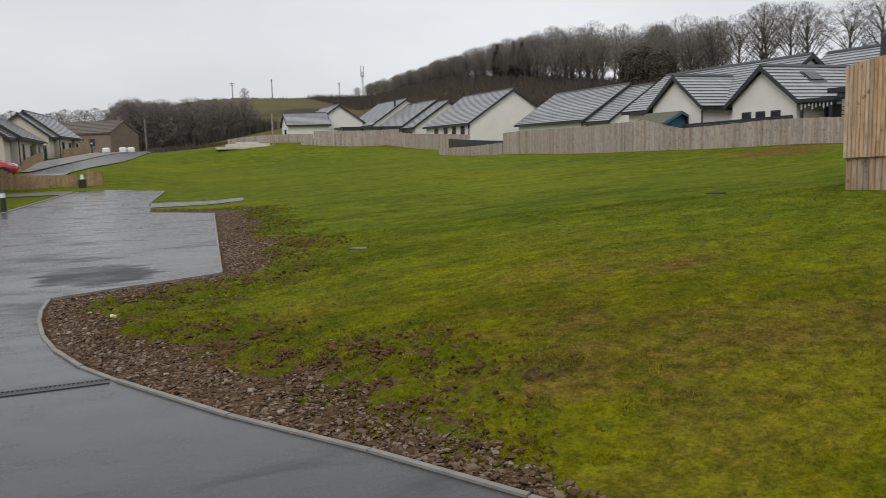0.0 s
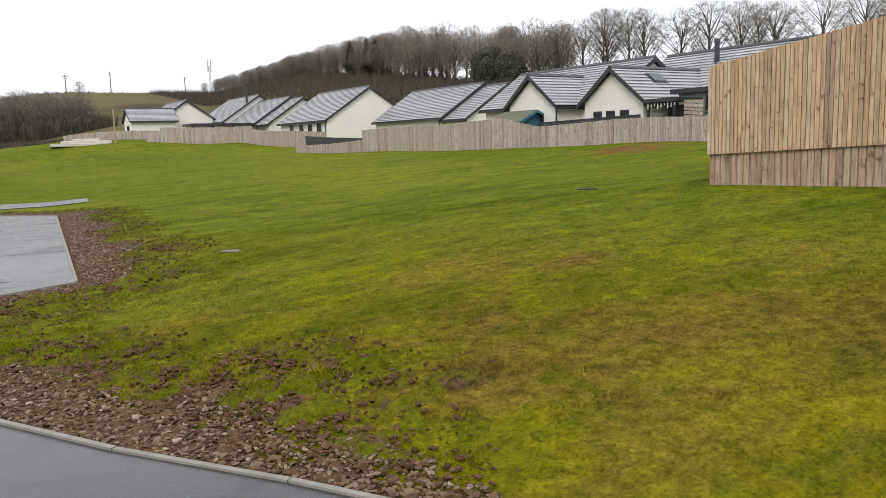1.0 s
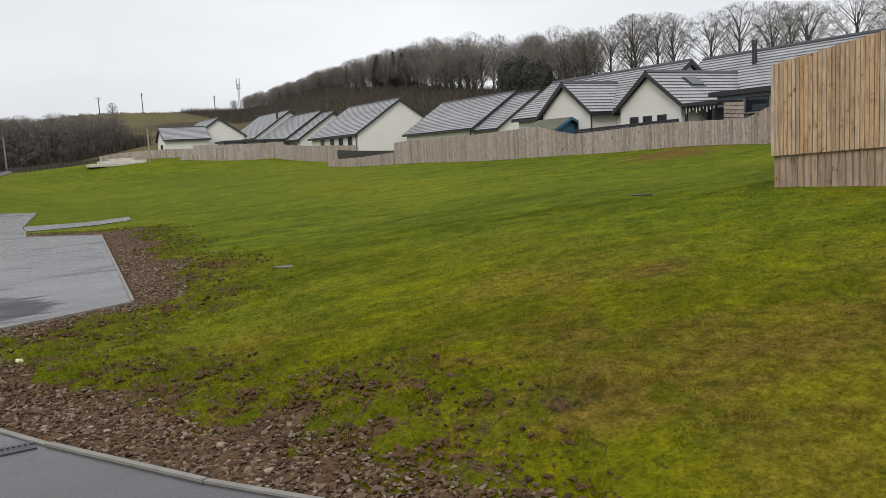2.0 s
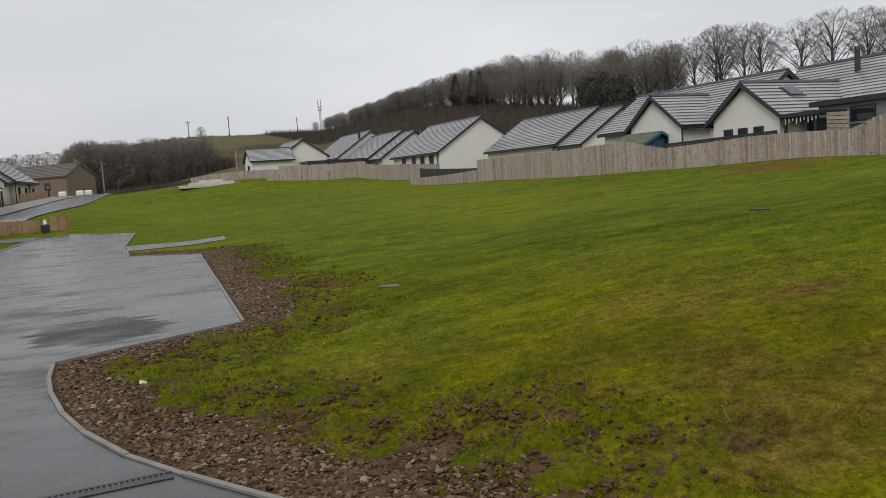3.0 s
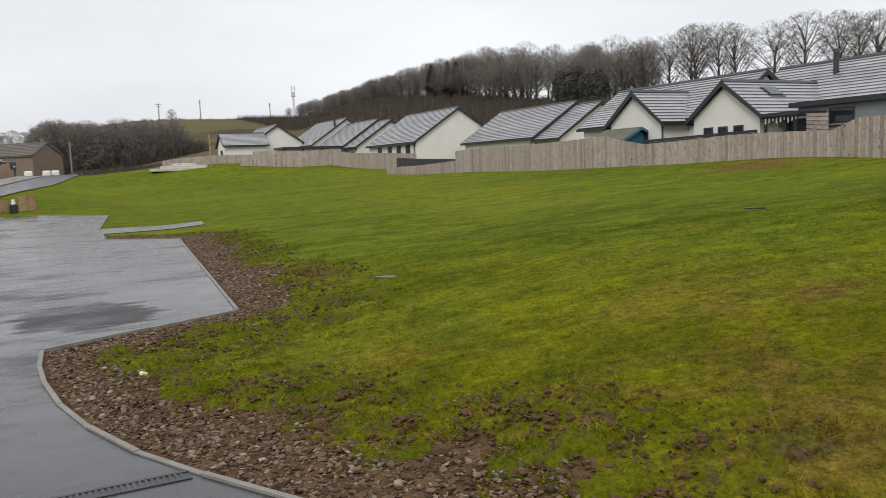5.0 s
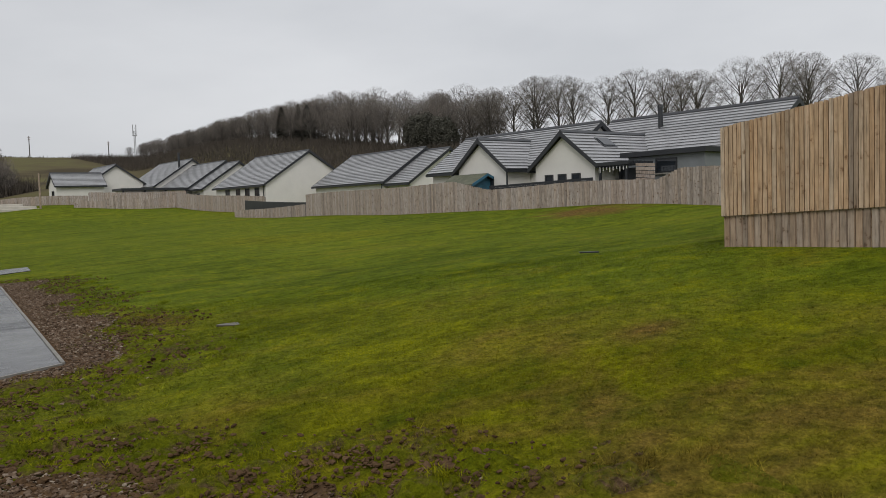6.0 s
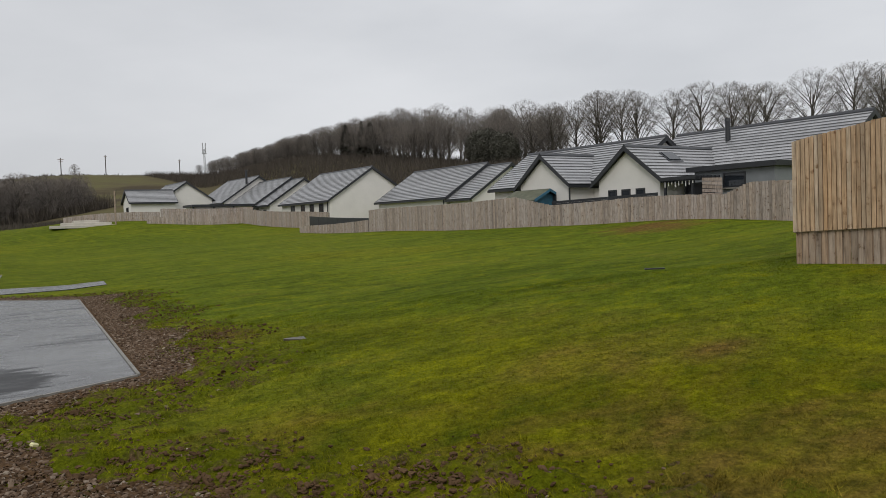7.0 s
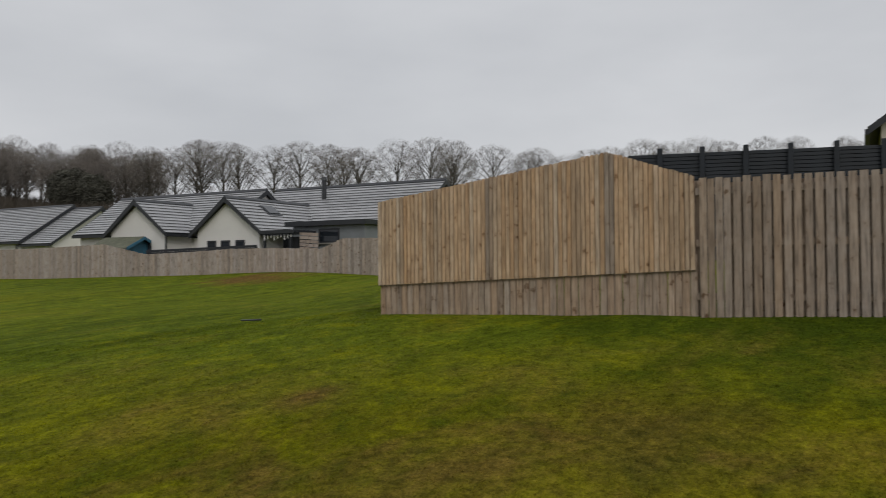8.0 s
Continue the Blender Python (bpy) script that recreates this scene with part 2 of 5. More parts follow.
def wood(name, a, b, rough=0.75, streak=30.0):
    def build(nt, bsdf):
        oi = nt.nodes.new("ShaderNodeObjectInfo")
        g = nt.nodes.new("ShaderNodeNewGeometry")
        tc = nt.nodes.new("ShaderNodeMapping")
        tc.inputs["Scale"].default_value = (1, 1, 0.09)
        comb = nt.nodes.new("ShaderNodeCombineXYZ")
        add = nt.nodes.new("ShaderNodeMath")
        add.operation = "ADD"
        nt.links.new(oi.outputs["Random"], add.inputs[0])
        nt.links.new(g.outputs["Random Per Island"], add.inputs[1])
        mul = nt.nodes.new("ShaderNodeMath")
        mul.operation, mul.inputs[1].default_value = "MULTIPLY", 37.0
        nt.links.new(add.outputs[0], mul.inputs[0])
        nt.links.new(mul.outputs[0], comb.inputs[2])
        vadd = nt.nodes.new("ShaderNodeVectorMath")
        nt.links.new(g.outputs["Position"], vadd.inputs[0])
        nt.links.new(comb.outputs[0], vadd.inputs[1])
        nt.links.new(vadd.outputs[0], tc.inputs["Vector"])
        grain = noise_of(nt, tc.outputs[0], streak, 4, 0.6)
        knot = noise_of(nt, vadd.outputs[0], 7.0, 3, 0.6)
        frac = nt.nodes.new("ShaderNodeMath")
        frac.operation = "FRACT"
        nt.links.new(mul.outputs[0], frac.inputs[0])
        mix = blend(nt, frac.outputs[0], a, b)
        more = nt.nodes.new("ShaderNodeMath")
        more.operation, more.inputs[1].default_value = "MULTIPLY", 7.31
        nt.links.new(mul.outputs[0], more.inputs[0])
        shade = nt.nodes.new("ShaderNodeMath")
        shade.operation = "FRACT"
        nt.links.new(more.outputs[0], shade.inputs[0])
        mix = blend(nt, 1.0, mix, ramp_of(nt, shade.outputs[0], [(0.0, (0.76, 0.74, 0.72)), (0.25, (0.98, 0.93, 0.87)), (0.7, grey(1.02)), (1.0, (1.1, 1.11, 1.13))]), "MULTIPLY")
        c = blend(nt, 1.0, mix, ramp_of(nt, grain, [(0.3, grey(0.55)), (0.5, grey(0.96)), (0.7, grey(1.2))]), "MULTIPLY")
        c = blend(nt, 1.0, c, ramp_of(nt, knot, [(0.29, (0.4, 0.3, 0.22)), (0.38, (0.93, 0.88, 0.84)), (0.8, grey(1.1))]), "MULTIPLY")
        nt.links.new(c, bsdf.inputs["Base Color"])
        bsdf.inputs["Roughness"].default_value = rough
        bsdf.inputs["Specular IOR Level"].default_value = 0.3
        bump_of(nt, bsdf, grain, 0.4, 0.004)
    return mat(name, build)


def build_tile(nt, bsdf):
    p = place_of(nt)
    oi = nt.nodes.new("ShaderNodeObjectInfo")
    n1 = noise_of(nt, p, 1.3, 4)
    n2 = noise_of(nt, p, 11.0, 3)
    c = ramp_of(nt, n1, [(0.3, (0.275, 0.277, 0.284)), (0.7, (0.37, 0.372, 0.38))])
    c = blend(nt, 1.0, c, ramp_of(nt, n2, [(0.2, grey(0.8)), (0.8, grey(1.1))]), "MULTIPLY")
    c = blend(nt, 1.0, c, ramp_of(nt, oi.outputs["Random"], [(0.0, grey(0.88)), (1.0, grey(1.1))]), "MULTIPLY")
    nt.links.new(c, bsdf.inputs["Base Color"])
    bsdf.inputs["Roughness"].default_value = 0.36
    bump_of(nt, bsdf, n2, 0.3, 0.01)


def build_stone(nt, bsdf):
    p = place_of(nt)
    g = nt.nodes.new("ShaderNodeNewGeometry")
    c = ramp_of(nt, g.outputs["Random Per Island"], [(0.0, (0.048, 0.029, 0.016)), (0.4, (0.118, 0.075, 0.046)), (0.75, (0.172, 0.119, 0.079)), (0.94, (0.22, 0.168, 0.124)), (1.0, (0.34, 0.285, 0.22))])
    n = noise_of(nt, p, 30.0, 3)
    nt.links.new(blend(nt, 1.0, c, ramp_of(nt, n, [(0.2, grey(0.6)), (0.8, grey(1.1))]), "MULTIPLY"), bsdf.inputs["Base Color"])
    bsdf.inputs["Roughness"].default_value = 0.75
    bsdf.inputs["Specular IOR Level"].default_value = 0.1


def build_bark(nt, bsdf):
    p = place_of(nt)
    n = noise_of(nt, p, 3.0, 4)
    nt.links.new(ramp_of(nt, n, [(0.3, (0.055, 0.05, 0.043)), (0.7, (0.115, 0.105, 0.09))]), bsdf.inputs["Base Color"])
    bsdf.inputs["Roughness"].default_value = 0.9
    bsdf.inputs["Specular IOR Level"].default_value = 0.15


def build_twig(nt, bsdf):
    p = place_of(nt)
    n = noise_of(nt, p, 0.25, 3)
    nt.links.new(ramp_of(nt, n, [(0.35, (0.15, 0.135, 0.122)), (0.65, (0.215, 0.188, 0.163))]), bsdf.inputs["Base Color"])
    bsdf.inputs["Roughness"].default_value = 0.9
    bsdf.inputs["Specular IOR Level"].default_value = 0.1


def build_glass(nt, bsdf):
    bsdf.inputs["Base Color"].default_value = (0.02, 0.024, 0.03, 1)
    bsdf.inputs["Roughness"].default_value = 0.06
    p = place_of(nt)
    bump_of(nt, bsdf, noise_of(nt, p, 1.5, 2), 0.08, 0.02)


CHURN = mat("churned_turf", build_churn)
TURF, BLADE, TARMAC = mat("turf", build_turf), mat("grass_blade", build_blade), mat("wet_tarmac", build_tarmac)
NEW_WOOD = wood("new_larch", (0.5, 0.345, 0.21), (0.49, 0.395, 0.295))
SKIRT_WOOD = wood("silvering_larch", (0.4, 0.3, 0.215), (0.34, 0.285, 0.235))
OLD_WOOD = wood("weathered_softwood", (0.345, 0.275, 0.21), (0.28, 0.238, 0.2))
GREY_WOOD = wood("silvered_softwood", (0.42, 0.37, 0.335), (0.33, 0.295, 0.27))
BROWN_WOOD = wood("stained_softwood", (0.4, 0.275, 0.16), (0.33, 0.23, 0.14))
TILE, STONE, BARK, TWIG, GLASS = mat("roof_tile", build_tile), mat("crushed_stone", build_stone), mat("bark", build_bark), mat("twigs", build_twig), mat("window_glass", build_glass)
RENDER = simple("white_render", (0.7, 0.68, 0.645), 0.85, 0.05, 0.8, 0, 0.004, 60)
CREAM = simple("cream_render", (0.55, 0.50, 0.43), 0.85, 0.06, 0.8, 0, 0.004, 60)
DARK = simple("anthracite_trim", (0.022, 0.024, 0.028), 0.4, 0.15, 2)
KERB = simple("concrete_edging", (0.215, 0.203, 0.18), 0.7, 0.16, 6, 0, 0.004, 90)
def build_soil(nt, bsdf):
    p = place_of(nt)
    n = noise_of(nt, p, 5.0, 4)
    f = noise_of(nt, p, 40.0, 3)
    c = ramp_of(nt, n, [(0.3, (0.066, 0.04, 0.021)), (0.7, (0.135, 0.083, 0.046))])
    nt.links.new(blend(nt, 1.0, c, ramp_of(nt, f, [(0.25, grey(0.65)), (0.75, grey(1.15))]), "MULTIPLY"), bsdf.inputs["Base Color"])
    bsdf.inputs["Roughness"].default_value = 0.95
    bsdf.inputs["Specular IOR Level"].default_value = 0.03
    bump_of(nt, bsdf, f, 0.6, 0.02)


SOIL = mat("bare_soil", build_soil)
CLAD = simple("grey_cladding", (0.2, 0.215, 0.225), 0.6, 0.1, 2)
BROWN_HARL = simple("brown_harling", (0.20, 0.15, 0.11), 0.9, 0.12, 1.5, 0, 0.01, 30)
OLD_ROOF = simple("old_concrete_tile", (0.12, 0.105, 0.09), 0.8, 0.18, 1.5)


# ---------------------------------------------------------------- mesh tools
def mesh_of(bm, name):
    bmesh.ops.recalc_face_normals(bm, faces=bm.faces)
    me = bpy.data.meshes.new(name)
    bm.to_mesh(me)
    bm.free()
    return me


def part(name, bm, material, parent=None, label=""):
    """Link a bmesh as one mesh object under a thing or part."""
    me = mesh_of(bm, name) if isinstance(bm, bmesh.types.BMesh) else bm
    if material and not me.materials:
        me.materials.append(material)
    ob = new(name, me)
    if parent:
        ob.parent = parent
    if label:
        ob["label"] = label
    return ob


def thing(name, label, category, group="", kind="", at=None):
    e = new(name)
    e.empty_display_size = 0.1
    if at is not None:
        e.matrix_world = at
    return tagged(e, label, category, group, kind)


def box(bm, x0, x1, y0, y1, z0, z1, bevel=0.0):
    vs = [bm.verts.new((x, y, z)) for x in (x0, x1) for y in (y0, y1) for z in (z0, z1)]
    fs = [bm.faces.new([vs[i] for i in q]) for q in ((0, 1, 3, 2), (4, 6, 7, 5), (0, 4, 5, 1), (2, 3, 7, 6), (0, 2, 6, 4), (1, 5, 7, 3))]
    if bevel:
        es = {e for f in fs for e in f.edges}
        bmesh.ops.bevel(bm, geom=list(es), offset=bevel, segments=1, affect="EDGES")
    return bm


def boxed(*a, bevel=0.0):
    return box(bmesh.new(), *a, bevel=bevel)


def prism(bm, pts, z0, z1):
    """An upright prism over the outline pts (x, y); z1 may be a list."""
    lo = [bm.verts.new((x, y, z0)) for x, y in pts]
    hi = [bm.verts.new((x, y, z1)) for x, y in pts]
    bm.faces.new(lo[::-1])
    bm.faces.new(hi)
    for i in range(len(pts)):
        j = (i + 1) % len(pts)
        bm.faces.new((lo[i], lo[j], hi[j], hi[i]))
    return bm


def solid(bm, outline, push):
    """A flat outline of 3D points pushed along a vector into a solid."""
    lo = [bm.verts.new(p) for p in outline]
    hi = [bm.verts.new(Vector(p) + Vector(push)) for p in outline]
    bm.faces.new(lo[::-1])
    bm.faces.new(hi)
    for i in range(len(lo)):
        j = (i + 1) % len(lo)
        bm.faces.new((lo[i], lo[j], hi[j], hi[i]))
    return bm


def tube(bm, a, b, r0, r1=None, sides=10):
    a, b = Vector(a), Vector(b)
    m = Matrix.Translation(a) @ (b - a).to_track_quat("Z", "Y").to_matrix().to_4x4() @ Matrix.Translation((0, 0, (b - a).length / 2))
    bmesh.ops.create_cone(bm, cap_ends=True, segments=sides, radius1=r0, radius2=r0 if r1 is None else r1, depth=(b - a).length, matrix=m)
    return bm


def smooth01(a, b, t):
    t = np.clip((t - a) / (b - a), 0, 1)
    return t * t * (3 - 2 * t)


# ---------------------------------------------------------------- the lie of the land
def land(x, y):
    """Height of the ground at x, y."""
    x, y = np.asarray(x, float), np.asarray(y, float)
    e = np.maximum(x - np.interp(y, [-6, -1.5, 1.2, 3.07, 4.5, 6, 60], [5.7, 4.0, 2.85, 1.75, 0.95, 0.6, 5.4]), 0)
    slope = 0.042 + 0.066 * (1 - smooth01(4, 20, y)) + 0.03 * (1 - smooth01(-1, 7, y)) + 0.010 * smooth01(18, 34, y)
    bank = slope * np.minimum(e, 32) * smooth01(0, 1.2, e)
    # level grade along the near fence
    bank = bank + np.interp(y, [-9, -3, 0, 1.54, 2.5, 3.56, 5.4, 8.4, 10], [0.6, 0.36, 0.17, 0.066, 0.01, -0.05, -0.075, 0.02, 0]) * smooth01(5.5, 9.2, x)
    # the street on the left climbs from the road end; the field beside it rises later
    climb = np.interp(y, [44, 54, 75, 100, 125], [0, 0.75, 1.3, 1.9, 2.4])
    climb = climb + 0.3 * smooth01(52, 58, y) * (1 - smooth01(100, 112, y)) * smooth01(0.3, 1.3, np.interp(y, [50, 70, 100, 130], [-5.6, -3.7, -0.8, 2.1]) - x)
    field = smooth01(-2, 6, x)
    rise = climb * (1 - field) + 2.4 * smooth01(58, 115, y) * field
    mound = 0.3 * np.exp(-(((x - 26) / 4) ** 2 + ((y - 23.5) / 5.5) ** 2)) + 1.0 * np.exp(-(((x - 15) / 9) ** 2 + ((y - 90) / 10) ** 2))
    wood_hill = smooth01(44, 104, x) * (7.5 + 11.0 * smooth01(110, 240, y)) * (1 - 0.4 * smooth01(125, 190, x))
    far_hill = 20 * smooth01(165, 400, y) * (0.3 + 0.3 * smooth01(-200, -20, x) + 0.4 * smooth01(-40, 60, x)) + 3.5 * smooth01(110, 165, y) * smooth01(5, 40, x)
    lumps = 0.05 * np.sin(x * 0.55 + 1) * np.sin(y * 0.43) * smooth01(1, 8, e)
    return bank + rise + mound + np.maximum(wood_hill, far_hill) + lumps - 0.03


def ground_at(x, y):
    return float(land(x, y))


def make_ground():
    rings = np.concatenate([[0.0], 0.5 * 1.042 ** np.arange(205)])
    n = 540
    ang = np.linspace(0, 2 * np.pi, n, endpoint=False)
    x = rings[1:, None] * np.cos(ang)[None] - 0.4
    y = rings[1:, None] * np.sin(ang)[None] + 1.0
    co = np.stack([x, y, land(x, y)], -1).reshape(-1, 3)
    co = np.vstack([co, [[-0.4, 1.0, ground_at(-0.4, 1.0)]]])
    k = len(rings) - 1
    faces = []
    idx = np.arange(k * n).reshape(k, n)
    nxt = np.roll(idx, -1, axis=1)
    quads = np.stack([idx[:-1], idx[1:], nxt[1:], nxt[:-1]], -1).reshape(-1, 4)
    faces = quads.tolist() + [[k * n, int(idx[0, i]), int(nxt[0, i])] for i in range(n)]
    me = bpy.data.meshes.new("ground")
    me.from_pydata(co.tolist(), [], faces)
    me.polygons.foreach_set("use_smooth", [True] * len(me.polygons))
    me.update()
    tagged(part("ground", me, TURF), "mossy thin grass field sloping up from the road", "ground", kind="structure")


make_ground()

# road outline: right edge with the lay-by, far end, left edge
CURVE = [(5.6, -6.0), (3.9, -1.5), (2.75, 1.2), (1.63, 3.07), (1.13, 3.94), (0.51, 4.89), (-0.12, 6.05), (-0.39, 6.62), (-0.61, 7.3), (-0.76, 8.0), (-0.85, 8.75), (-0.88, 9.4), (-0.85, 10.14)]
BAY = [(-0.85, 10.14), (1.21, 11.1), (2.41, 22.8), (0.78, 24.5)]
RIGHT_FAR = [(0.78, 24.5), (0.9, 27.0), (1.0, 29.7), (2.04, 39.6)]
LEFT = [(-1.5, 45.5), (-2.0, 42.5), (-3.43, 26.5), (-3.87, 20.8), (-4.36, 15.4), (-5.2, 6.0), (-6.2, -6.0)]


def make_road():
    pts = CURVE + BAY[1:] + RIGHT_FAR[1:] + LEFT
    bm = prism(bmesh.new(), pts, -0.12, 0.0)
    bmesh.ops.triangulate(bm, faces=[f for f in bm.faces if len(f.verts) > 4])
    tagged(part("road", bm, TARMAC), "wet dark tarmac access road with puddled sheen", "road", kind="structure")
    front = [(0.92 + 3.0 * k / 6, 27.0 + 0.35 * k / 6) for k in range(7)]
    back = [(1.02 + 3.15 * k / 6, 29.7 - 0.5 * k / 6) for k in range(7)]
    bm = bmesh.new()
    top = [[bm.verts.new((x, y, 0.02)) for x, y in row] for row in (front, back)]
    low = [[bm.verts.new((x, y, -0.15)) for x, y in row] for row in (front, back)]
    for k in range(6):
        bm.faces.new((top[0][k], top[0][k + 1], top[1][k + 1], top[1][k]))
        bm.faces.new((low[0][k], low[1][k], low[1][k + 1], low[0][k + 1]))
        bm.faces.new((low[0][k], low[0][k + 1], top[0][k + 1], top[0][k]))
        bm.faces.new((low[1][k + 1], low[1][k], top[1][k], top[1][k + 1]))
    bm.faces.new((low[0][6], low[1][6], top[1][6], top[0][6]))
    bm.faces.new((low[1][0], low[0][0], top[0][0], top[1][0]))
    for v in bm.verts:
        v.co.z += ground_at(v.co.x, v.co.y)
    tagged(part("footpath", bm, TARMAC), "short wet tarmac footpath stub across the grass", "path", kind="structure")


make_road()


# ---------------------------------------------------------------- houses
def roof_slope(parent, name, a, b, up, n, over_t=0.055, tile=None):
    """One slope: a, b the two eave corners, up the vector to the ridge; n courses of lapped tiles."""
    a, b, up = Vector(a), Vector(b), Vector(up)
    nrm = (b - a).cross(up).normalized()
    if nrm.z < 0:
        nrm.negate()
    deck = part(name, solid(bmesh.new(), [a, b, b + up, a + up], -nrm * 0.08), DARK, parent)
    step = up / n
    bm = bmesh.new()
    lift = nrm * over_t
    lo, hi = Vector((0, 0, 0)), step * 1.12
    p = [lo, (b - a), (b - a) + hi, hi]
    vs = [bm.verts.new(q) for q in (p[0] + lift * 0.5, p[1] + lift * 0.5, p[2], p[3], p[0] + lift, p[1] + lift, p[2] + nrm * 0.004, p[3] + nrm * 0.004)]
    for q in ((0, 1, 5, 4), (1, 2, 6, 5), (2, 3, 7, 6), (3, 0, 4, 7), (4, 5, 6, 7), (0, 3, 2, 1)):
        bm.faces.new([vs[i] for i in q])
    me = mesh_of(bm, "tile_course")
    for i in range(n):
        c = part("tile_course", me, tile or TILE, deck)
        c.location = a + step * i + nrm * 0.004
    return deck


def gabled(parent, x0, x1, y0, y1, along, base, eave, ridge, wall=None, over=0.3, courses=None, trim=DARK, tile=None):
    """A gabled block; along: the axis of its ridge. eave, ridge: heights of the roof's surface there."""
    wall = wall or RENDER
    bm = bmesh.new()
    if along == "y":
        m, h = (x0 + x1) / 2, (x1 - x0) / 2
        out = [(x0, y0, base), (x1, y0, base), (x1, y0, eave), (m, y0, ridge - 0.1), (x0, y0, eave)]
        solid(bm, out, (0, y1 - y0, 0))
    else:
        m, h = (y0 + y1) / 2, (y1 - y0) / 2
        out = [(x0, y0, base), (x0, y1, base), (x0, y1, eave), (x0, m, ridge - 0.1), (x0, y0, eave)]
        solid(bm, out, (x1 - x0, 0, 0))
    part("wall", bm, wall, parent)
    s = (ridge - eave) / h
    drop = s * over
    L = math.hypot(h + over, ridge - eave + drop)
    n = courses or max(5, round(L / 0.27))
    t = 0.07
    if along == "y":
        ya, yb = y0 - over * 0.8, y1 + over * 0.8
        for sx, xe in ((1, x0 - over), (-1, x1 + over)):
            roof_slope(parent, "roof", (xe, ya, eave - drop + t), (xe, yb, eave - drop + t), ((m - xe), 0, ridge - eave + drop), n, tile=tile)
            for y in (ya - 0.03, yb):
                part("barge_board", solid(bmesh.new(), [(xe, y, eave - drop + t + 0.05), (m, y, ridge + t + 0.06), (m, y, ridge - 0.12), (xe, y, eave - drop - 0.09)], (0, 0.035, 0)), trim, parent)
            part("gutter", boxed(xe - 0.1 * sx, xe + 0.02 * sx, ya, yb, eave - drop - 0.1, eave - drop + 0.05), trim, parent)
        part("ridge_cap", solid(bmesh.new(), [(m - 0.12, ya, ridge + t + 0.0), (m, ya, ridge + t + 0.13), (m + 0.12, ya, ridge + t + 0.0)], (0, yb - ya, 0)), trim, parent)
    else:
        xa, xb = x0 - over * 0.8, x1 + over * 0.8
        for sy, ye in ((1, y0 - over), (-1, y1 + over)):
            roof_slope(parent, "roof", (xa, ye, eave - drop + t), (xb, ye, eave - drop + t), (0, (m - ye), ridge - eave + drop), n, tile=tile)
            for x in (xa - 0.03, xb):
                part("barge_board", solid(bmesh.new(), [(x, ye, eave - drop + t + 0.05), (x, m, ridge + t + 0.06), (x, m, ridge - 0.12), (x, ye, eave - drop - 0.09)], (0.035, 0, 0)), trim, parent)
            part("gutter", boxed(xa, xb, ye - 0.1 * sy, ye + 0.02 * sy, eave - drop - 0.1, eave - drop + 0.05), trim, parent)
        part("ridge_cap", solid(bmesh.new(), [(xa, m - 0.12, ridge + t), (xa, m, ridge + t + 0.13), (xa, m + 0.12, ridge + t)], (xb - xa, 0, 0)), trim, parent)


def opening(parent, name, axis, at, a0, a1, z0, z1, facing=-1, label=""):
    """A window or door on a wall: axis 'x' means the wall stands at x = at and runs along y."""
    def slab(u0, u1, w0, w1, d0, d1):
        d0, d1 = sorted((at + facing * d0, at + facing * d1))
        return boxed(d0, d1, u0, u1, w0, w1) if axis == "x" else boxed(u0, u1, d0, d1, w0, w1)
    f = 0.07
    bm = slab(a0, a1, z1 - f, z1, -0.05, 0.04)
    for q in ((a0, a0 + f, z0, z1 - f), (a1 - f, a1, z0, z1 - f), (a0 + f, a1 - f, z0, z0 + f)):
        d = slab(*q, -0.05, 0.04)
        me = mesh_of(d, "tmp")
        bm.from_mesh(me)
        bpy.data.meshes.remove(me)
    w = part(name, bm, DARK, parent, label)
    part("pane" if name == "window" else "door_leaf", slab(a0 + f, a1 - f, z0 + f, z1 - f, -0.04, 0.012), GLASS if name == "window" else DARK, w)
    if name == "window":
        part("sill", slab(a0 - 0.06, a1 + 0.06, z0 - 0.07, z0, -0.02, 0.09), KERB, w)
    return w


def pipe(parent, x, y, z0, z1, r=0.045):
    part("downpipe", tube(bmesh.new(), (x, y, z0), (x, y, z1), r), DARK, parent)


def house_grey():
    h = thing("bungalow", "white rendered bungalow with grey-clad flat-roofed extension and flue", "house", "bungalows")
    gabled(h, 32.2, 38.2, 20.8, 31.4, "y", 0.9, 3.75, 5.9)
    gabled(h, 27.5, 33.6, 26.28, 30.15, "x", 0.9, 3.35, 4.8)
    part("extension_wall", boxed(29.2, 32.2, 21.6, 25.7, 0.8, 3.5), CLAD, h, "grey timber-clad extension wall")
    part("flat_roof", boxed(28.95, 32.35, 21.4, 26.0, 3.5, 3.72), DARK, h, "flat dark roof edge")
    opening(h, "window", "x", 29.2, 23.0, 24.15, 2.7, 3.36)
    for u in (27.44, 28.35, 29.22):
        opening(h, "window", "x", 27.5, u - 0.28, u + 0.28, 2.3, 2.87)
    fl = part("flue", tube(bmesh.new(), (34.2, 27.55, 5.0), (34.2, 27.55, 6.3), 0.13), DARK, h, "black metal flue pipe")
    part("flue_cap", tube(bmesh.new(), (34.2, 27.55, 6.3), (34.2, 27.55, 6.45), 0.17, 0.14), DARK, fl)
    part("skylight_frame", solid(bmesh.new(), [(29.2, 27.15, 4.09), (30.2, 27.15, 4.09), (30.2, 27.82, 4.59), (29.2, 27.82, 4.59)], (0, -0.035, 0.045)), DARK, h)
    part("skylight", solid(bmesh.new(), [(29.3, 27.25, 4.18), (30.1, 27.25, 4.18), (30.1, 27.75, 4.55), (29.3, 27.75, 4.55)], (0, -0.05, 0.06)), GLASS, h)


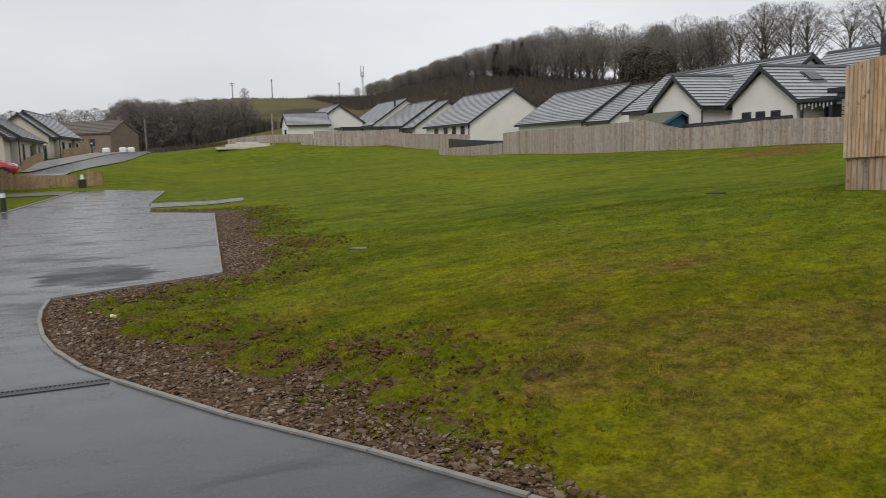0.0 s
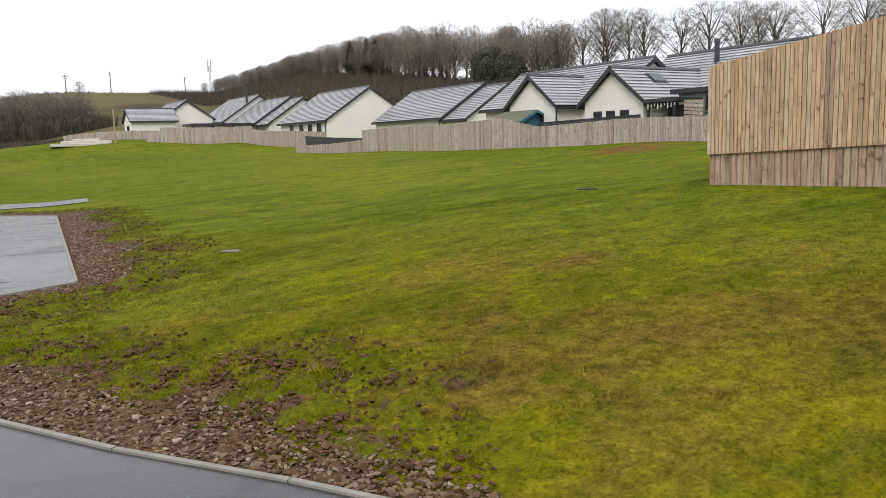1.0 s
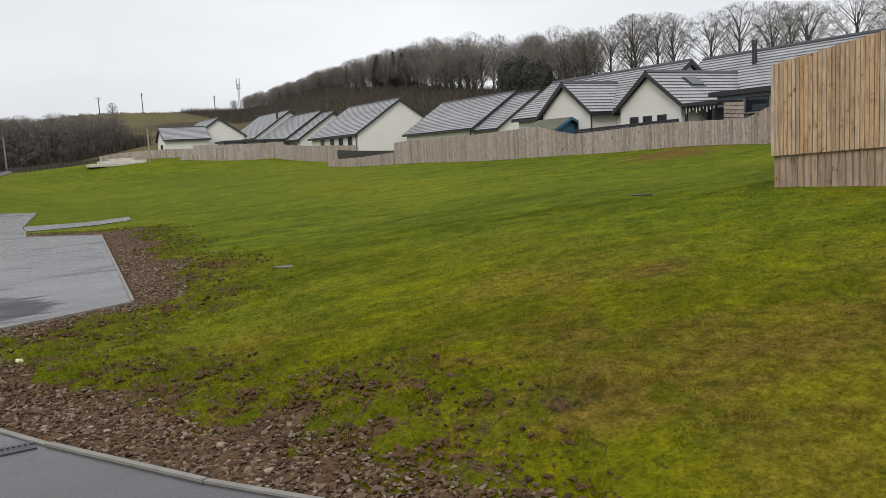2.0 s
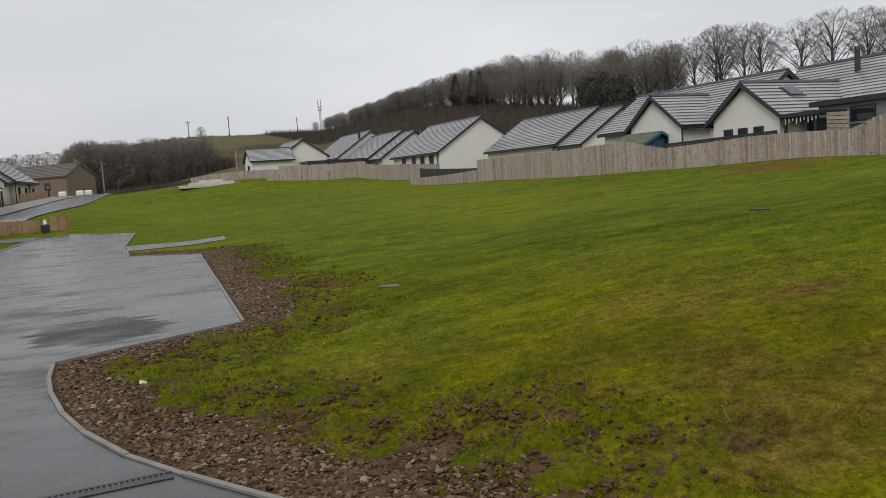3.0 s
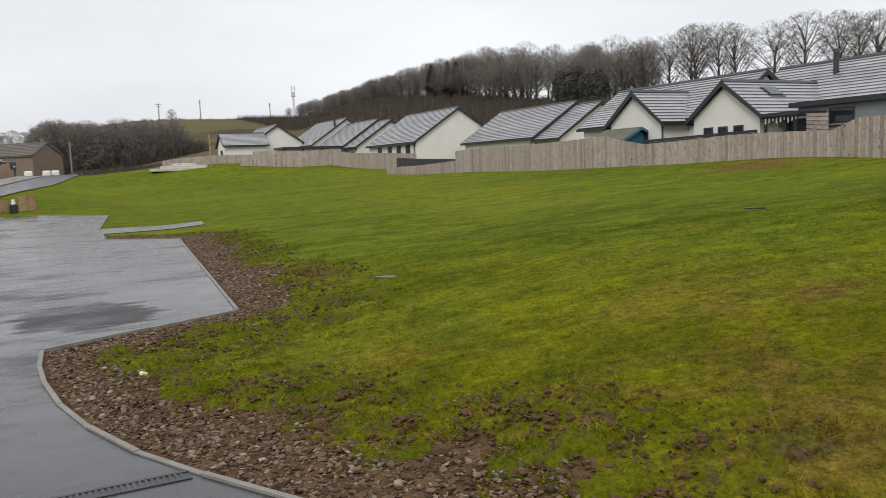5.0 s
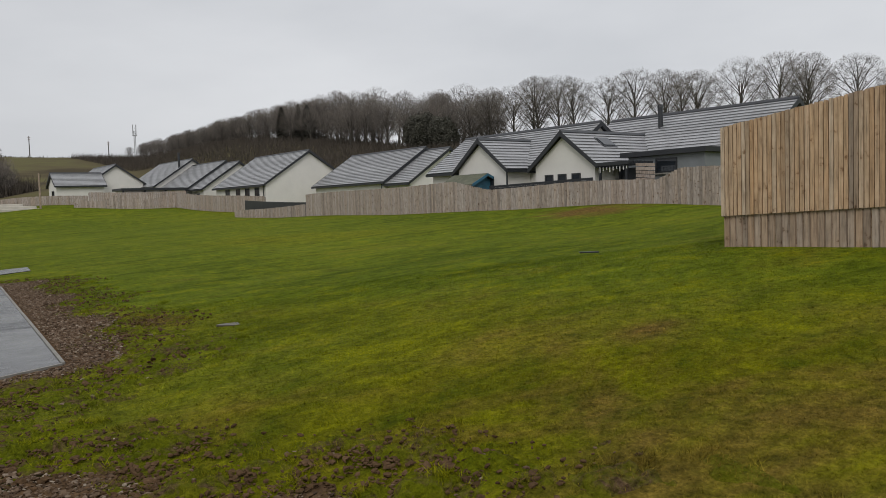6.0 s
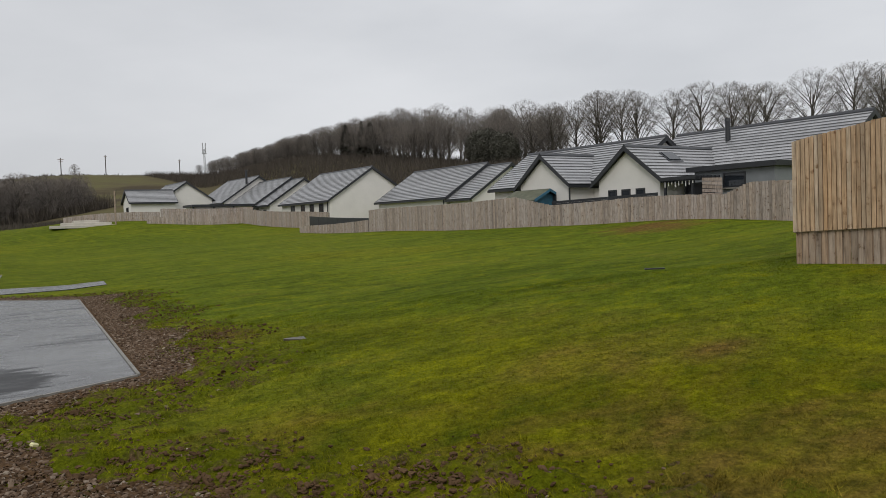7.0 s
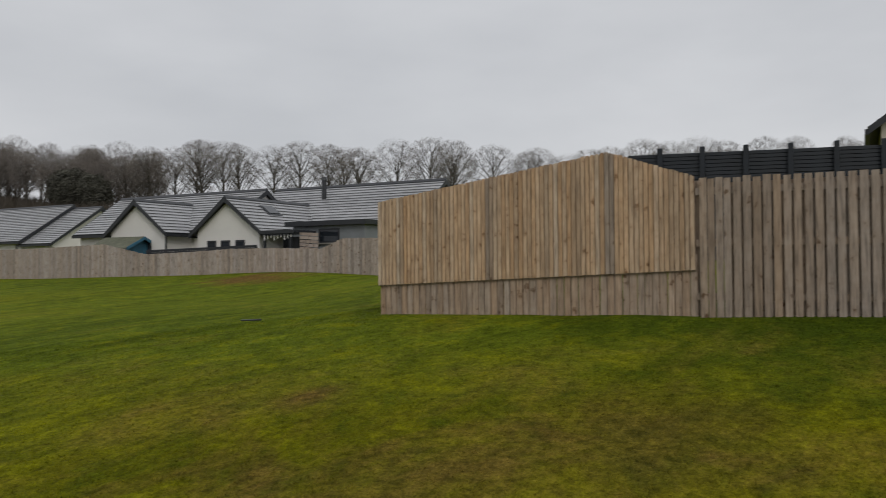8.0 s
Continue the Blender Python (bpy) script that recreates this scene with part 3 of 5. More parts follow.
def house_twin():
    h = thing("bungalow", "white rendered bungalow with gabled wing behind a fence", "house", "bungalows")
    gabled(h, 29.3, 35.3, 30.15, 41.0, "y", 0.9, 3.6, 5.62)
    gabled(h, 27.5, 31.0, 32.36, 36.25, "x", 0.9, 3.47, 4.93)
    opening(h, "window", "x", 27.5, 33.3, 33.9, 2.3, 2.95)
    pipe(h, 27.42, 32.2, 1.2, 3.3)


def house_mid():
    h = thing("bungalow", "white bungalow with stepped grey tiled roof", "house", "bungalows")
    gabled(h, 35.6, 44.0, 55.75, 67.3, "y", 1.0, 3.7, 6.38)
    gabled(h, 35.8, 43.8, 52.5, 55.6, "y", 1.0, 3.5, 6.1)
    pipe(h, 35.5, 56.1, 1.4, 3.6)


def house_wide():
    h = thing("bungalow", "white bungalow with broad blank gable and grey roof", "house", "bungalows")
    gabled(h, 32.1, 41.5, 70.65, 82.5, "y", 1.2, 4.1, 7.17)
    for y in (72.0, 74.2, 76.4, 79.0):
        opening(h, "window", "x", 32.1, y, y + 1.0, 2.7, 3.75)
    pipe(h, 32.0, 70.9, 1.4, 4.0)


def house_step():
    h = thing("bungalow", "white bungalow with dark stepped roofs and flue", "house", "bungalows")
    gabled(h, 31.3, 40.7, 99.4, 111.5, "y", 1.5, 5.0, 8.15)
    gabled(h, 31.5, 40.5, 89.1, 99.0, "y", 1.5, 4.3, 7.28)
    gabled(h, 31.8, 40.2, 85.3, 88.7, "y", 1.5, 4.2, 6.98)
    fl = part("flue", tube(bmesh.new(), (34.5, 99.8, 6.5), (34.5, 99.8, 8.9), 0.14), DARK, h, "black metal flue pipe")
    part("flue_cap", tube(bmesh.new(), (34.5, 99.8, 8.9), (34.5, 99.8, 9.05), 0.2, 0.16), DARK, fl)
    for y in (86.3, 87.8):
        opening(h, "window", "x", 31.8, y, y + 0.9, 2.6, 3.6)


def house_far():
    h = thing("bungalow", "white bungalow with cross wing below the hill", "house", "bungalows")
    gabled(h, 24.8, 31.3, 104, 114, "y", 2.5, 5.5, 7.7)
    gabled(h, 20.7, 26.0, 101.8, 105.8, "x", 2.5, 5.26, 6.62)
    opening(h, "window", "x", 20.7, 103.0, 104.2, 3.6, 4.6)


for f in (house_grey, house_twin, house_mid, house_wide, house_step, house_far):
    f()


def street_house(y0, split, y1, xe, xr, base, eave, ridge, drop):
    h = thing("street_bungalow", "cream rendered bungalow with dark stepped tiled roof", "house", "street bungalows")
    w = xe - xr
    gabled(h, xr - w, xe, split, y1, "y", base, eave, ridge, CREAM)
    gabled(h, xr - w + 0.4, xe - 0.4, y0, split - 0.3, "y", base, eave - drop, ridge - drop - 0.25, CREAM)
    return h


near_home = street_house(30.3, 31.5, 46.4, -5.9, -9.5, -0.1, 2.4, 5.25, 0.1)
FACING = simple("brown_stone_facing", (0.17, 0.125, 0.09), 0.85, 0.35, 9, 0, 0.02, 18)
for a, b in ((39.0, 41.0), (42.3, 43.3), (45.0, 46.3)):
    part("stone_panel", boxed(-5.9, -5.84, a, b, -0.1, 2.15), FACING, near_home, "brown stone facing")
part("stone_panel", boxed(-5.9, -5.84, 31.6, 32.2, -0.1, 2.1), FACING, near_home, "brown stone facing")
opening(near_home, "window", "x", -5.9, 34.0, 35.2, 0.75, 1.95, 1)
opening(near_home, "window", "x", -5.9, 43.4, 44.9, 0.75, 1.95, 1)
opening(near_home, "door", "x", -5.9, 41.1, 42.2, 0.0, 2.05, 1)
opening(near_home, "door", "x", -5.9, 32.25, 33.2, 0.0, 2.05, 1)
for y in (33.5, 46.3):
    pipe(near_home, -5.82, y, 0, 2.2)
lamp = part("wall_lamp", boxed(-5.84, -5.7, 31.85, 31.97, 1.6, 1.85, bevel=0.02), DARK, near_home)
home = street_house(55.6, 59.0, 79.5, -5.9, -8.31, -0.2, 3.3, 4.95, 0.1)
for a, b in ((62.0, 63.2), (67.5, 68.6), (74.5, 75.7)):
    opening(home, "window", "x", -5.9, a, b, 1.55, 2.75, 1)
opening(home, "door", "x", -5.9, 71.0, 72.0, 0.9, 2.9, 1)
part("stone_panel", boxed(-5.9, -5.84, 69.2, 70.8, 0.5, 2.9), FACING, home, "brown stone facing")
pipe(home, -5.82, 59.3, 0.0, 2.9)
pipe(home, -5.82, 79.2, 0.0, 2.9)
# the last bungalow stands turned with the bend of the street
home = thing("street_bungalow", "cream rendered bungalow with dark stepped tiled roof at the bend", "house", "street bungalows", at=pose(-7.64, 84.2, 0, 0, 0, -5.9))
gabled(home, -2.75, 2.75, 0, 13.4, "y", 0.5, 3.97, 6.17, CREAM)
gabled(home, -2.4, 2.4, -2.6, -0.3, "y", 0.5, 3.85, 5.8, CREAM)
for a, b in ((2.0, 3.3), (6.0, 7.2), (10.5, 12.0)):
    opening(home, "window", "x", 2.75, a, b, 2.2, 3.3, 1)
part("stone_panel", boxed(2.75, 2.81, 8.0, 9.4, 1.0, 3.6), FACING, home, "brown stone facing")
pipe(home, 2.83, 0.3, 1.0, 3.7)


# ---------------------------------------------------------------- fences
def near_fence():
    f = thing("timber_fence", "tall new vertical-board timber fence with peaked top above older skirt boards", "fence")
    X = 9.73
    top = lambda y: np.interp(y, [3.55, 4.75, 8.42], [2.70, 3.12, 2.60])
    seam = lambda y: np.interp(y, [3.55, 8.42], [1.52, 1.30])
    y = 8.42
    while y > 3.62:
        w = min(random.uniform(0.05, 0.058), y - 3.58)
        d = random.uniform(0, 0.006)
        aged = min(abs(y - w / 2 - 6.5), abs(y - w / 2 - 4.74)) < 0.055
        part("board", solid(bmesh.new(), [(X - d, y, seam(y)), (X - d, y - w, seam(y - w)), (X - d, y - w, top(y - w) + random.uniform(-0.008, 0.008)), (X - d, y, top(y) + random.uniform(-0.008, 0.008))], (0.018, 0, 0)), OLD_WOOD if aged else NEW_WOOD, f)
        y -= w + random.uniform(0.009, 0.015)
    y = 8.38
    while y > 3.65:
        part("back_board", solid(bmesh.new(), [(X + 0.022, y, seam(y)), (X + 0.022, y - 0.088, seam(y - 0.088)), (X + 0.022, y - 0.088, top(y - 0.088) - 0.02), (X + 0.022, y, top(y) - 0.02)], (0.012, 0, 0)), NEW_WOOD, f)
        y -= 0.091
    y = 8.40
    while y > 3.62:
        w = random.uniform(0.076, 0.084)
        part("skirt_board", boxed(X + 0.035 + random.uniform(0, 0.006), X + 0.05, y - w, y, ground_at(X, y) - 0.1, seam(y) + 0.2), SKIRT_WOOD, f)
        part("back_board", boxed(X + 0.052, X + 0.062, y - 0.092, y - 0.005, ground_at(X, y) - 0.1, seam(y) + 0.2), SKIRT_WOOD, f)
        y -= w + random.uniform(0.015, 0.025)
    for y in (8.36, 6.5, 4.74, 3.6):
        part("post", boxed(X + 0.065, X + 0.15, y - 0.045, y + 0.045, 0.5, top(y) - 0.05), OLD_WOOD, f)
    part("seam_rail", solid(bmesh.new(), [(X + 0.02, 8.42, seam(8.42) - 0.012), (X + 0.02, 3.6, seam(3.6) - 0.012), (X + 0.02, 3.6, seam(3.6) + 0.03), (X + 0.02, 8.42, seam(8.42) + 0.03)], (0.02, 0, 0)), OLD_WOOD, f)
    g = thing("timber_fence", "weathered hit-and-miss timber fence with gaps between boards", "fence")
    y = 3.55
    k = 0
    while y > -9:
        w = random.uniform(0.082, 0.092)
        z1 = 2.68 + random.uniform(-0.014, 0.014)
        part("board", boxed(X - 0.02 - random.uniform(0, 0.006), X, y - w, y, ground_at(X, y) - 0.05, z1), OLD_WOOD, g)
        if k > 2:
            part("back_board", boxed(X + 0.03, X + 0.046, y - w - 0.06, y - 0.055, ground_at(X, y) - 0.05, 2.62), OLD_WOOD, g)
        y -= 0.098 if k < 3 else 0.118 + random.uniform(-0.003, 0.003)
        k += 1
    for z in (1.18, 1.86, 2.52):
        part("rail", boxed(X + 0.002, X + 0.024, -9, 3.6, z - 0.045, z + 0.045), OLD_WOOD, g)
    # return of the fence towards the gardens
    r = thing("timber_fence", "weathered timber fence returning towards the gardens", "fence")
    x = X + 0.2
    while x < 26:
        part("board", boxed(x, x + 0.14, 8.3, 8.32, ground_at(x, 8.3) - 0.1, ground_at(x, 8.3) + 1.6), OLD_WOOD, r)
        x += 0.15


near_fence()


def board_run(name, label, pts, material, board=0.145, group="field fences"):
    """A close-board fence from point to point (x, y, height), its top following the ground."""
    f = thing(name, label, "fence", group)
    for (xa, ya, ha), (xb, yb, hb) in zip(pts, pts[1:]):
        a, b = Vector((xa, ya, 0)), Vector((xb, yb, 0))
        n = max(2, round((b - a).length / board))
        nrm = Vector((-(b - a).y, (b - a).x, 0)).normalized()
        for j in range(n):
            p, q = a.lerp(b, j / n), a.lerp(b, (j + 0.94) / n)
            z0 = ground_at(p.x, p.y)
            h = ha + (hb - ha) * (j + 0.5) / n + random.uniform(-0.012, 0.012)
            off = nrm * random.uniform(0, 0.012)
            part("board", solid(bmesh.new(), [p + off + Vector((0, 0, z0 - 0.15)), q + off + Vector((0, 0, z0 - 0.15)), q + off + Vector((0, 0, z0 + h)), p + off + Vector((0, 0, z0 + h))], nrm * 0.02), material, f)
        for t in (0.25, 0.75):
            lift = [p + nrm * 0.034 + Vector((0, 0, ground_at(p.x, p.y) + h * t)) for p, h in ((a, ha), (b, hb))]
            part("rail", solid(bmesh.new(), [lift[0], lift[1], lift[1] + Vector((0, 0, 0.08)), lift[0] + Vector((0, 0, 0.08))], nrm * 0.04), material, f)
        m = max(1, round((b - a).length / 1.9))
        for j in range(m + 1):
            p = a.lerp(b, j / m) + nrm * 0.1
            z0, h = ground_at(p.x, p.y), ha + (hb - ha) * j / m
            part("post", boxed(p.x - 0.04, p.x + 0.04, p.y - 0.04, p.y + 0.04, z0 - 0.2, z0 + h - 0.04), material, f)
    return f


GREY_LABEL = "grey weathered close-board garden fence along the field"
board_run("garden_fence", GREY_LABEL, [(25.4, 50.4, 1.5), (25.45, 34.3, 1.6)], GREY_WOOD)
board_run("garden_fence", "grey close-board fence dropping low past the gables", [(25.45, 34.3, 1.6), (25.75, 31.8, 1.05), (26.5, 27.0, 1.12), (26.9, 22.4, 1.0), (27.0, 21.3, 1.5), (27.1, 20.2, 1.55), (27.2, 18.5, 1.6)], GREY_WOOD)
board_run("garden_fence", "low grey close-board fence along the field", [(25.33, 62.3, 0.55), (25.38, 50.5, 0.85)], GREY_WOOD, 0.18)
board_run("garden_fence", "grey fence with a scalloped stepped top", [(18.5, 84.5, 0.85), (20.6, 84.0, 0.55), (22.3, 83.5, 1.45), (24.6, 82.8, 0.9), (27.5, 82.0, 1.3)], GREY_WOOD, 0.2)
board_run("garden_fence", "brown-grey close-board fence before white bungalows", [(27.5, 82.0, 1.5), (29.0, 64.5, 1.5)], GREY_WOOD, 0.2)
board_run("garden_fence", "grey close-board fence by the concrete steps", [(11.4, 88.5, 0.8), (20.5, 87.5, 0.95)], GREY_WOOD, 0.2)
board_run("garden_fence", "grey close-board fence behind the scalloped one", [(20.6, 87.4, 1.3), (24.6, 86.2, 1.45), (29.6, 84.6, 1.5)], GREY_WOOD, 0.2)
board_run("street_fence", "low brown timber fence across the road end", [(-5.7, 46, 1.25), (-4.75, 46.1, 0.72), (-1.95, 46.6, 0.62)], BROWN_WOOD, 0.2, "street fences")
board_run("street_fence", "short brown timber fence panel at the road end", [(-1.45, 46.6, 0.78), (-0.7, 46.8, 0.78)], BROWN_WOOD, 0.15, "street fences")
board_run("street_fence", "brown timber fence stepping up the street", [(-5.45, 57.0, 0.75), (-5.25, 70.0, 0.8)], BROWN_WOOD, 0.25, "street fences")
board_run("street_fence", "brown timber fence further up the street", [(-4.3, 80.0, 0.85), (-2.75, 97.5, 0.9)], BROWN_WOOD, 0.3, "street fences")
board_run("street_fence", "brown picket fence before a cream bungalow", [(-5.3, 30.4, 0.75), (-5.35, 36.0, 0.75)], BROWN_WOOD, 0.2, "street fences")


# ---------------------------------------------------------------- road furniture
def inside(poly, x, y):
    hit = np.zeros(np.shape(x), bool)
    for (xa, ya), (xb, yb) in zip(poly, poly[1:] + poly[:1]):
        if ya != yb:
            hit ^= ((ya > y) != (yb > y)) & (x < (xb - xa) * (y - ya) / (yb - ya) + xa)
    return hit


def off_line(line, x, y):
    d = np.full(np.shape(x), 1e9)
    for (xa, ya), (xb, yb) in zip(line, line[1:]):
        dx, dy = xb - xa, yb - ya
        t = np.clip(((x - xa) * dx + (y - ya) * dy) / (dx * dx + dy * dy), 0, 1)
        d = np.minimum(d, np.hypot(x - xa - t * dx, y - ya - t * dy))
    return d


ROAD = CURVE + BAY[1:] + RIGHT_FAR[1:] + LEFT
VERGE = CURVE + BAY[1:]


def edging(line, label, width=0.038, length=0.915, top=0.012):
    """Concrete edging laid piece by piece along a line."""
    k = thing("kerb", label, "kerb", kind="structure")
    for (xa, ya), (xb, yb) in zip(line, line[1:]):
        a, b = Vector((xa, ya, 0)), Vector((xb, yb, 0))
        n = max(1, round((b - a).length / length))
        nrm = Vector(((b - a).y, -(b - a).x, 0)).normalized() * width
        for j in range(n):
            p, q = a.lerp(b, j / n), a.lerp(b, (j + 0.992) / n)
            z = top + random.uniform(-0.004, 0.004)
            bm = solid(bmesh.new(), [p - Vector((0, 0, 0.1)), q - Vector((0, 0, 0.1)), q + nrm - Vector((0, 0, 0.1)), p + nrm - Vector((0, 0, 0.1))], (0, 0, z + 0.1))
            part("edging_stone", bm, KERB, k)


edging(CURVE, "pale concrete edging curving along wet tarmac")
edging(BAY, "pale concrete edging round the lay-by")
edging(RIGHT_FAR[:2], "pale concrete edging beside the road")
edging(RIGHT_FAR[2:], "pale concrete edging beside the road")
edging(LEFT[1:], "pale concrete edging beside driveways", 0.1, top=0.03)


def drain():
    d = thing("channel_drain", "dark slotted channel drain across the tarmac", "drain")
    ya, yb = 6.03, 6.16
    part("channel", boxed(-5.15, -0.16, ya, yb, -0.06, 0.001), DARK, d)
    for y in (ya, yb - 0.022):
        part("frame_rail", boxed(-5.15, -0.16, y, y + 0.022, -0.05, 0.007), simple_steel, d)
    me = mesh_of(boxed(0, 0.014, ya + 0.022, yb - 0.022, -0.03, 0.006), "grate_bar")
    x = -5.1
    while x < -0.2:
        part("grate_bar", me, simple_steel, d).location = (x, 0, 0)
        x += 0.03


simple_steel = simple("dull_galvanised_steel", (0.08, 0.08, 0.083), 0.5, 0.2, 5, 0.6)
drain()


def manhole():
    m = thing("manhole_cover", "rectangular rusty steel manhole cover with raised chevron tread", "manhole", at=pose(-2.0, 8.33, 0.002, 0, 0, 7))
    iron = simple("worn_cast_iron", (0.2, 0.165, 0.155), 0.45, 0.25, 6, 0.3, 0.003, 60)
    part("frame", boxed(-0.31, 0.31, -0.235, 0.235, -0.03, 0.004), simple_steel, m)
    part("plate", solid(bmesh.new(), [(-0.29, -0.215, 0.003), (0.28, -0.215, 0.003), (-0.29, 0.2, 0.003)], (0, 0, 0.006)), iron, m)
    part("plate", solid(bmesh.new(), [(0.29, -0.2, 0.003), (0.29, 0.215, 0.003), (-0.28, 0.215, 0.003)], (0, 0, 0.006)), iron, m)
    left_rib = mesh_of(solid(bmesh.new(), [(0, 0, 0), (0.03, 0.022, 0), (0.026, 0.03, 0), (-0.004, 0.008, 0)], (0, 0, 0.005)), "rib")
    right_rib = mesh_of(solid(bmesh.new(), [(0, 0.022, 0), (0.03, 0, 0), (0.034, 0.008, 0), (0.004, 0.03, 0)], (0, 0, 0.005)), "rib")
    for i in range(11):
        for j in range(9):
            part("rib", left_rib if j % 2 else right_rib, iron, m).location = (-0.275 + i * 0.05, -0.2 + j * 0.044, 0.009)


manhole()
WHITE = simple("white_plastic", (0.75, 0.75, 0.73), 0.4, 0.05, 3)
BLACK = simple("black_rubber", (0.012, 0.012, 0.013), 0.6, 0.2, 5)


def bollard(x, y, h=0.95):
    z = ground_at(x, y)
    b = thing("bollard", "black bollard with a white reflective band beside the kerb", "bollard", "bollards", at=pose(x, y, z))
    part("shaft", tube(bmesh.new(), (0, 0, -0.1), (0, 0, h - 0.2), 0.085, 0.075, 16), DARK, b)
    part("band", tube(bmesh.new(), (0, 0, h - 0.2), (0, 0, h - 0.06), 0.078, 0.078, 16), WHITE, b, "white reflective band")
    part("cap", tube(bmesh.new(), (0, 0, h - 0.06), (0, 0, h), 0.08, 0.03, 16), DARK, b)


for x, y, h in ((-3.37, 28.3, 0.7), (-5.2, 72.5, 1.5), (-2.4, 100, 1.3)):
    bollard(x, y, h)


def litter_bin():
    b = thing("litter_bin", "squat black bin with white lid knob at the road end", "bin", at=pose(-1.7, 45.9, 0.05))
    bm = tube(bmesh.new(), (0, 0, -0.1), (0, 0, 0.45), 0.2, 0.19, 14)
    part("body", bm, DARK, b)
    part("rim", tube(bmesh.new(), (0, 0, 0.45), (0, 0, 0.5), 0.2, 0.18, 14), DARK, b)
    part("lid", tube(bmesh.new(), (0, 0, 0.5), (0, 0, 0.74), 0.1, 0.07, 12), WHITE, b, "white lid")


litter_bin()


# ---------------------------------------------------------------- cars
def car(at, paint, label):
    """A small hatchback, its nose along +x, wheels on z = 0."""
    c = thing("car", label, "car", "parked cars", at=at)
    # stations: x, sill, belt, roof, half width at belt, half width at roof
    ST = [(-1.83, 0.42, 0.80, 0.86, 0.70, 0.60), (-1.74, 0.30, 0.92, 1.10, 0.79, 0.60), (-1.5, 0.22, 0.97, 1.40, 0.83, 0.60), (-1.0, 0.2, 0.97, 1.49, 0.84, 0.62), (-0.3, 0.2, 0.95, 1.50, 0.84, 0.63), (0.2, 0.2, 0.93, 1.44, 0.84, 0.62), (0.62, 0.2, 0.92, 1.2, 0.84, 0.64), (0.95, 0.2, 0.93, 1.01, 0.83, 0.68), (1.4, 0.2, 0.88, 0.94, 0.81, 0.62), (1.68, 0.22, 0.78, 0.83, 0.77, 0.54), (1.8, 0.26, 0.68, 0.71, 0.68, 0.46), (1.86, 0.34, 0.58, 0.6, 0.58, 0.4)]
    bm = bmesh.new()
    rings = []
    for x, s, b, r, w, wr in ST:
        m = s + (b - s) * 0.5
        rings.append([bm.verts.new((x, y, z)) for y, z in ((-w * 0.92, s), (-w * 1.0, m), (-w * 0.97, b), (-wr, r - 0.03), (-wr * 0.6, r), (wr * 0.6, r), (wr, r - 0.03), (w * 0.97, b), (w * 1.0, m), (w * 0.92, s))])
    for p, q in zip(rings, rings[1:]):
        for i in range(10):
            j = (i + 1) % 10
            bm.faces.new((p[i], p[j], q[j], q[i]))
    bm.faces.new(rings[0])
    bm.faces.new(rings[-1][::-1])
    bmesh.ops.recalc_face_normals(bm, faces=bm.faces)
    for f in bm.faces:
        f.smooth = True
    body = part("body", bm, paint, c)
    # side glass, one per door, with a dark pillar between
    for sy in (-1, 1):
        for pts in (((-1.42, 1.0), (-0.42, 0.99), (-0.42, 1.42), (-0.95, 1.41), (-1.25, 1.3)), ((-0.34, 0.99), (0.72, 0.97), (0.3, 1.32), (0.05, 1.4), (-0.34, 1.42))):
            out = []
            for x, z in pts:
                k = (z - 0.95) / 0.5
                out.append((x, sy * (0.835 - 0.205 * k), z))
            part("side_window", solid(bmesh.new(), out, (0, sy * 0.012, 0)), GLASS, body)
        part("side_trim", boxed(-0.9, 0.65, sy * 0.845 - 0.01, sy * 0.845 + 0.01, 0.34, 0.42), DARK, body, "black side moulding")
        part("mirror", boxed(0.5, 0.66, sy * 0.93 - 0.09, sy * 0.93 + 0.09, 0.95, 1.09, bevel=0.03), paint, c)
        part("headlight", solid(bmesh.new(), [(1.3, sy * 0.79, 0.87), (1.66, sy * 0.735, 0.78), (1.72, sy * 0.7, 0.66), (1.48, sy * 0.79, 0.72)], (0.05, sy * 0.03, 0.015)), simple("headlamp", (0.5, 0.5, 0.5), 0.1, 0.1, 8), c)
        part("tail_light", boxed(-1.83, -1.68, sy * 0.72 - 0.06, sy * 0.72 + 0.06, 0.75, 1.0, bevel=0.02), simple("tail_lamp", (0.35, 0.01, 0.01), 0.2, 0.1, 8), c)
        part("door_handle", boxed(-0.22, -0.02, sy * 0.842 - 0.015, sy * 0.842 + 0.015, 0.84, 0.87), paint, c)
        for x in (-1.17, 1.16):
            arch = bmesh.new()
            tube(arch, (x, sy * 0.55, 0.31), (x, sy * 0.838, 0.31), 0.345, 0.345, 24)
            part("wheel_arch", arch, BLACK, c)
            bm = bmesh.new()
            tube(bm, (x, sy * 0.64, 0.3), (x, sy * 0.85, 0.3), 0.3, 0.3, 28)
            wh = part("wheel", bm, BLACK, c)
            bm = bmesh.new()
            for i in range(8):
                a = i * math.pi / 4
                p = Vector((math.cos(a), 0, math.sin(a)))
                t = Vector((-math.sin(a), 0, math.cos(a))) * 0.028
                o = Vector((x, sy * 0.852, 0.3))
                solid(bm, [o + p * 0.03 - t, o + p * 0.19 - t * 0.8, o + p * 0.19 + t * 0.8, o + p * 0.03 + t], (0, sy * 0.012, 0))
            part("rim", bm, simple("alloy", (0.22, 0.22, 0.23), 0.4, 0.1, 8, 0.7), wh, "alloy spokes")
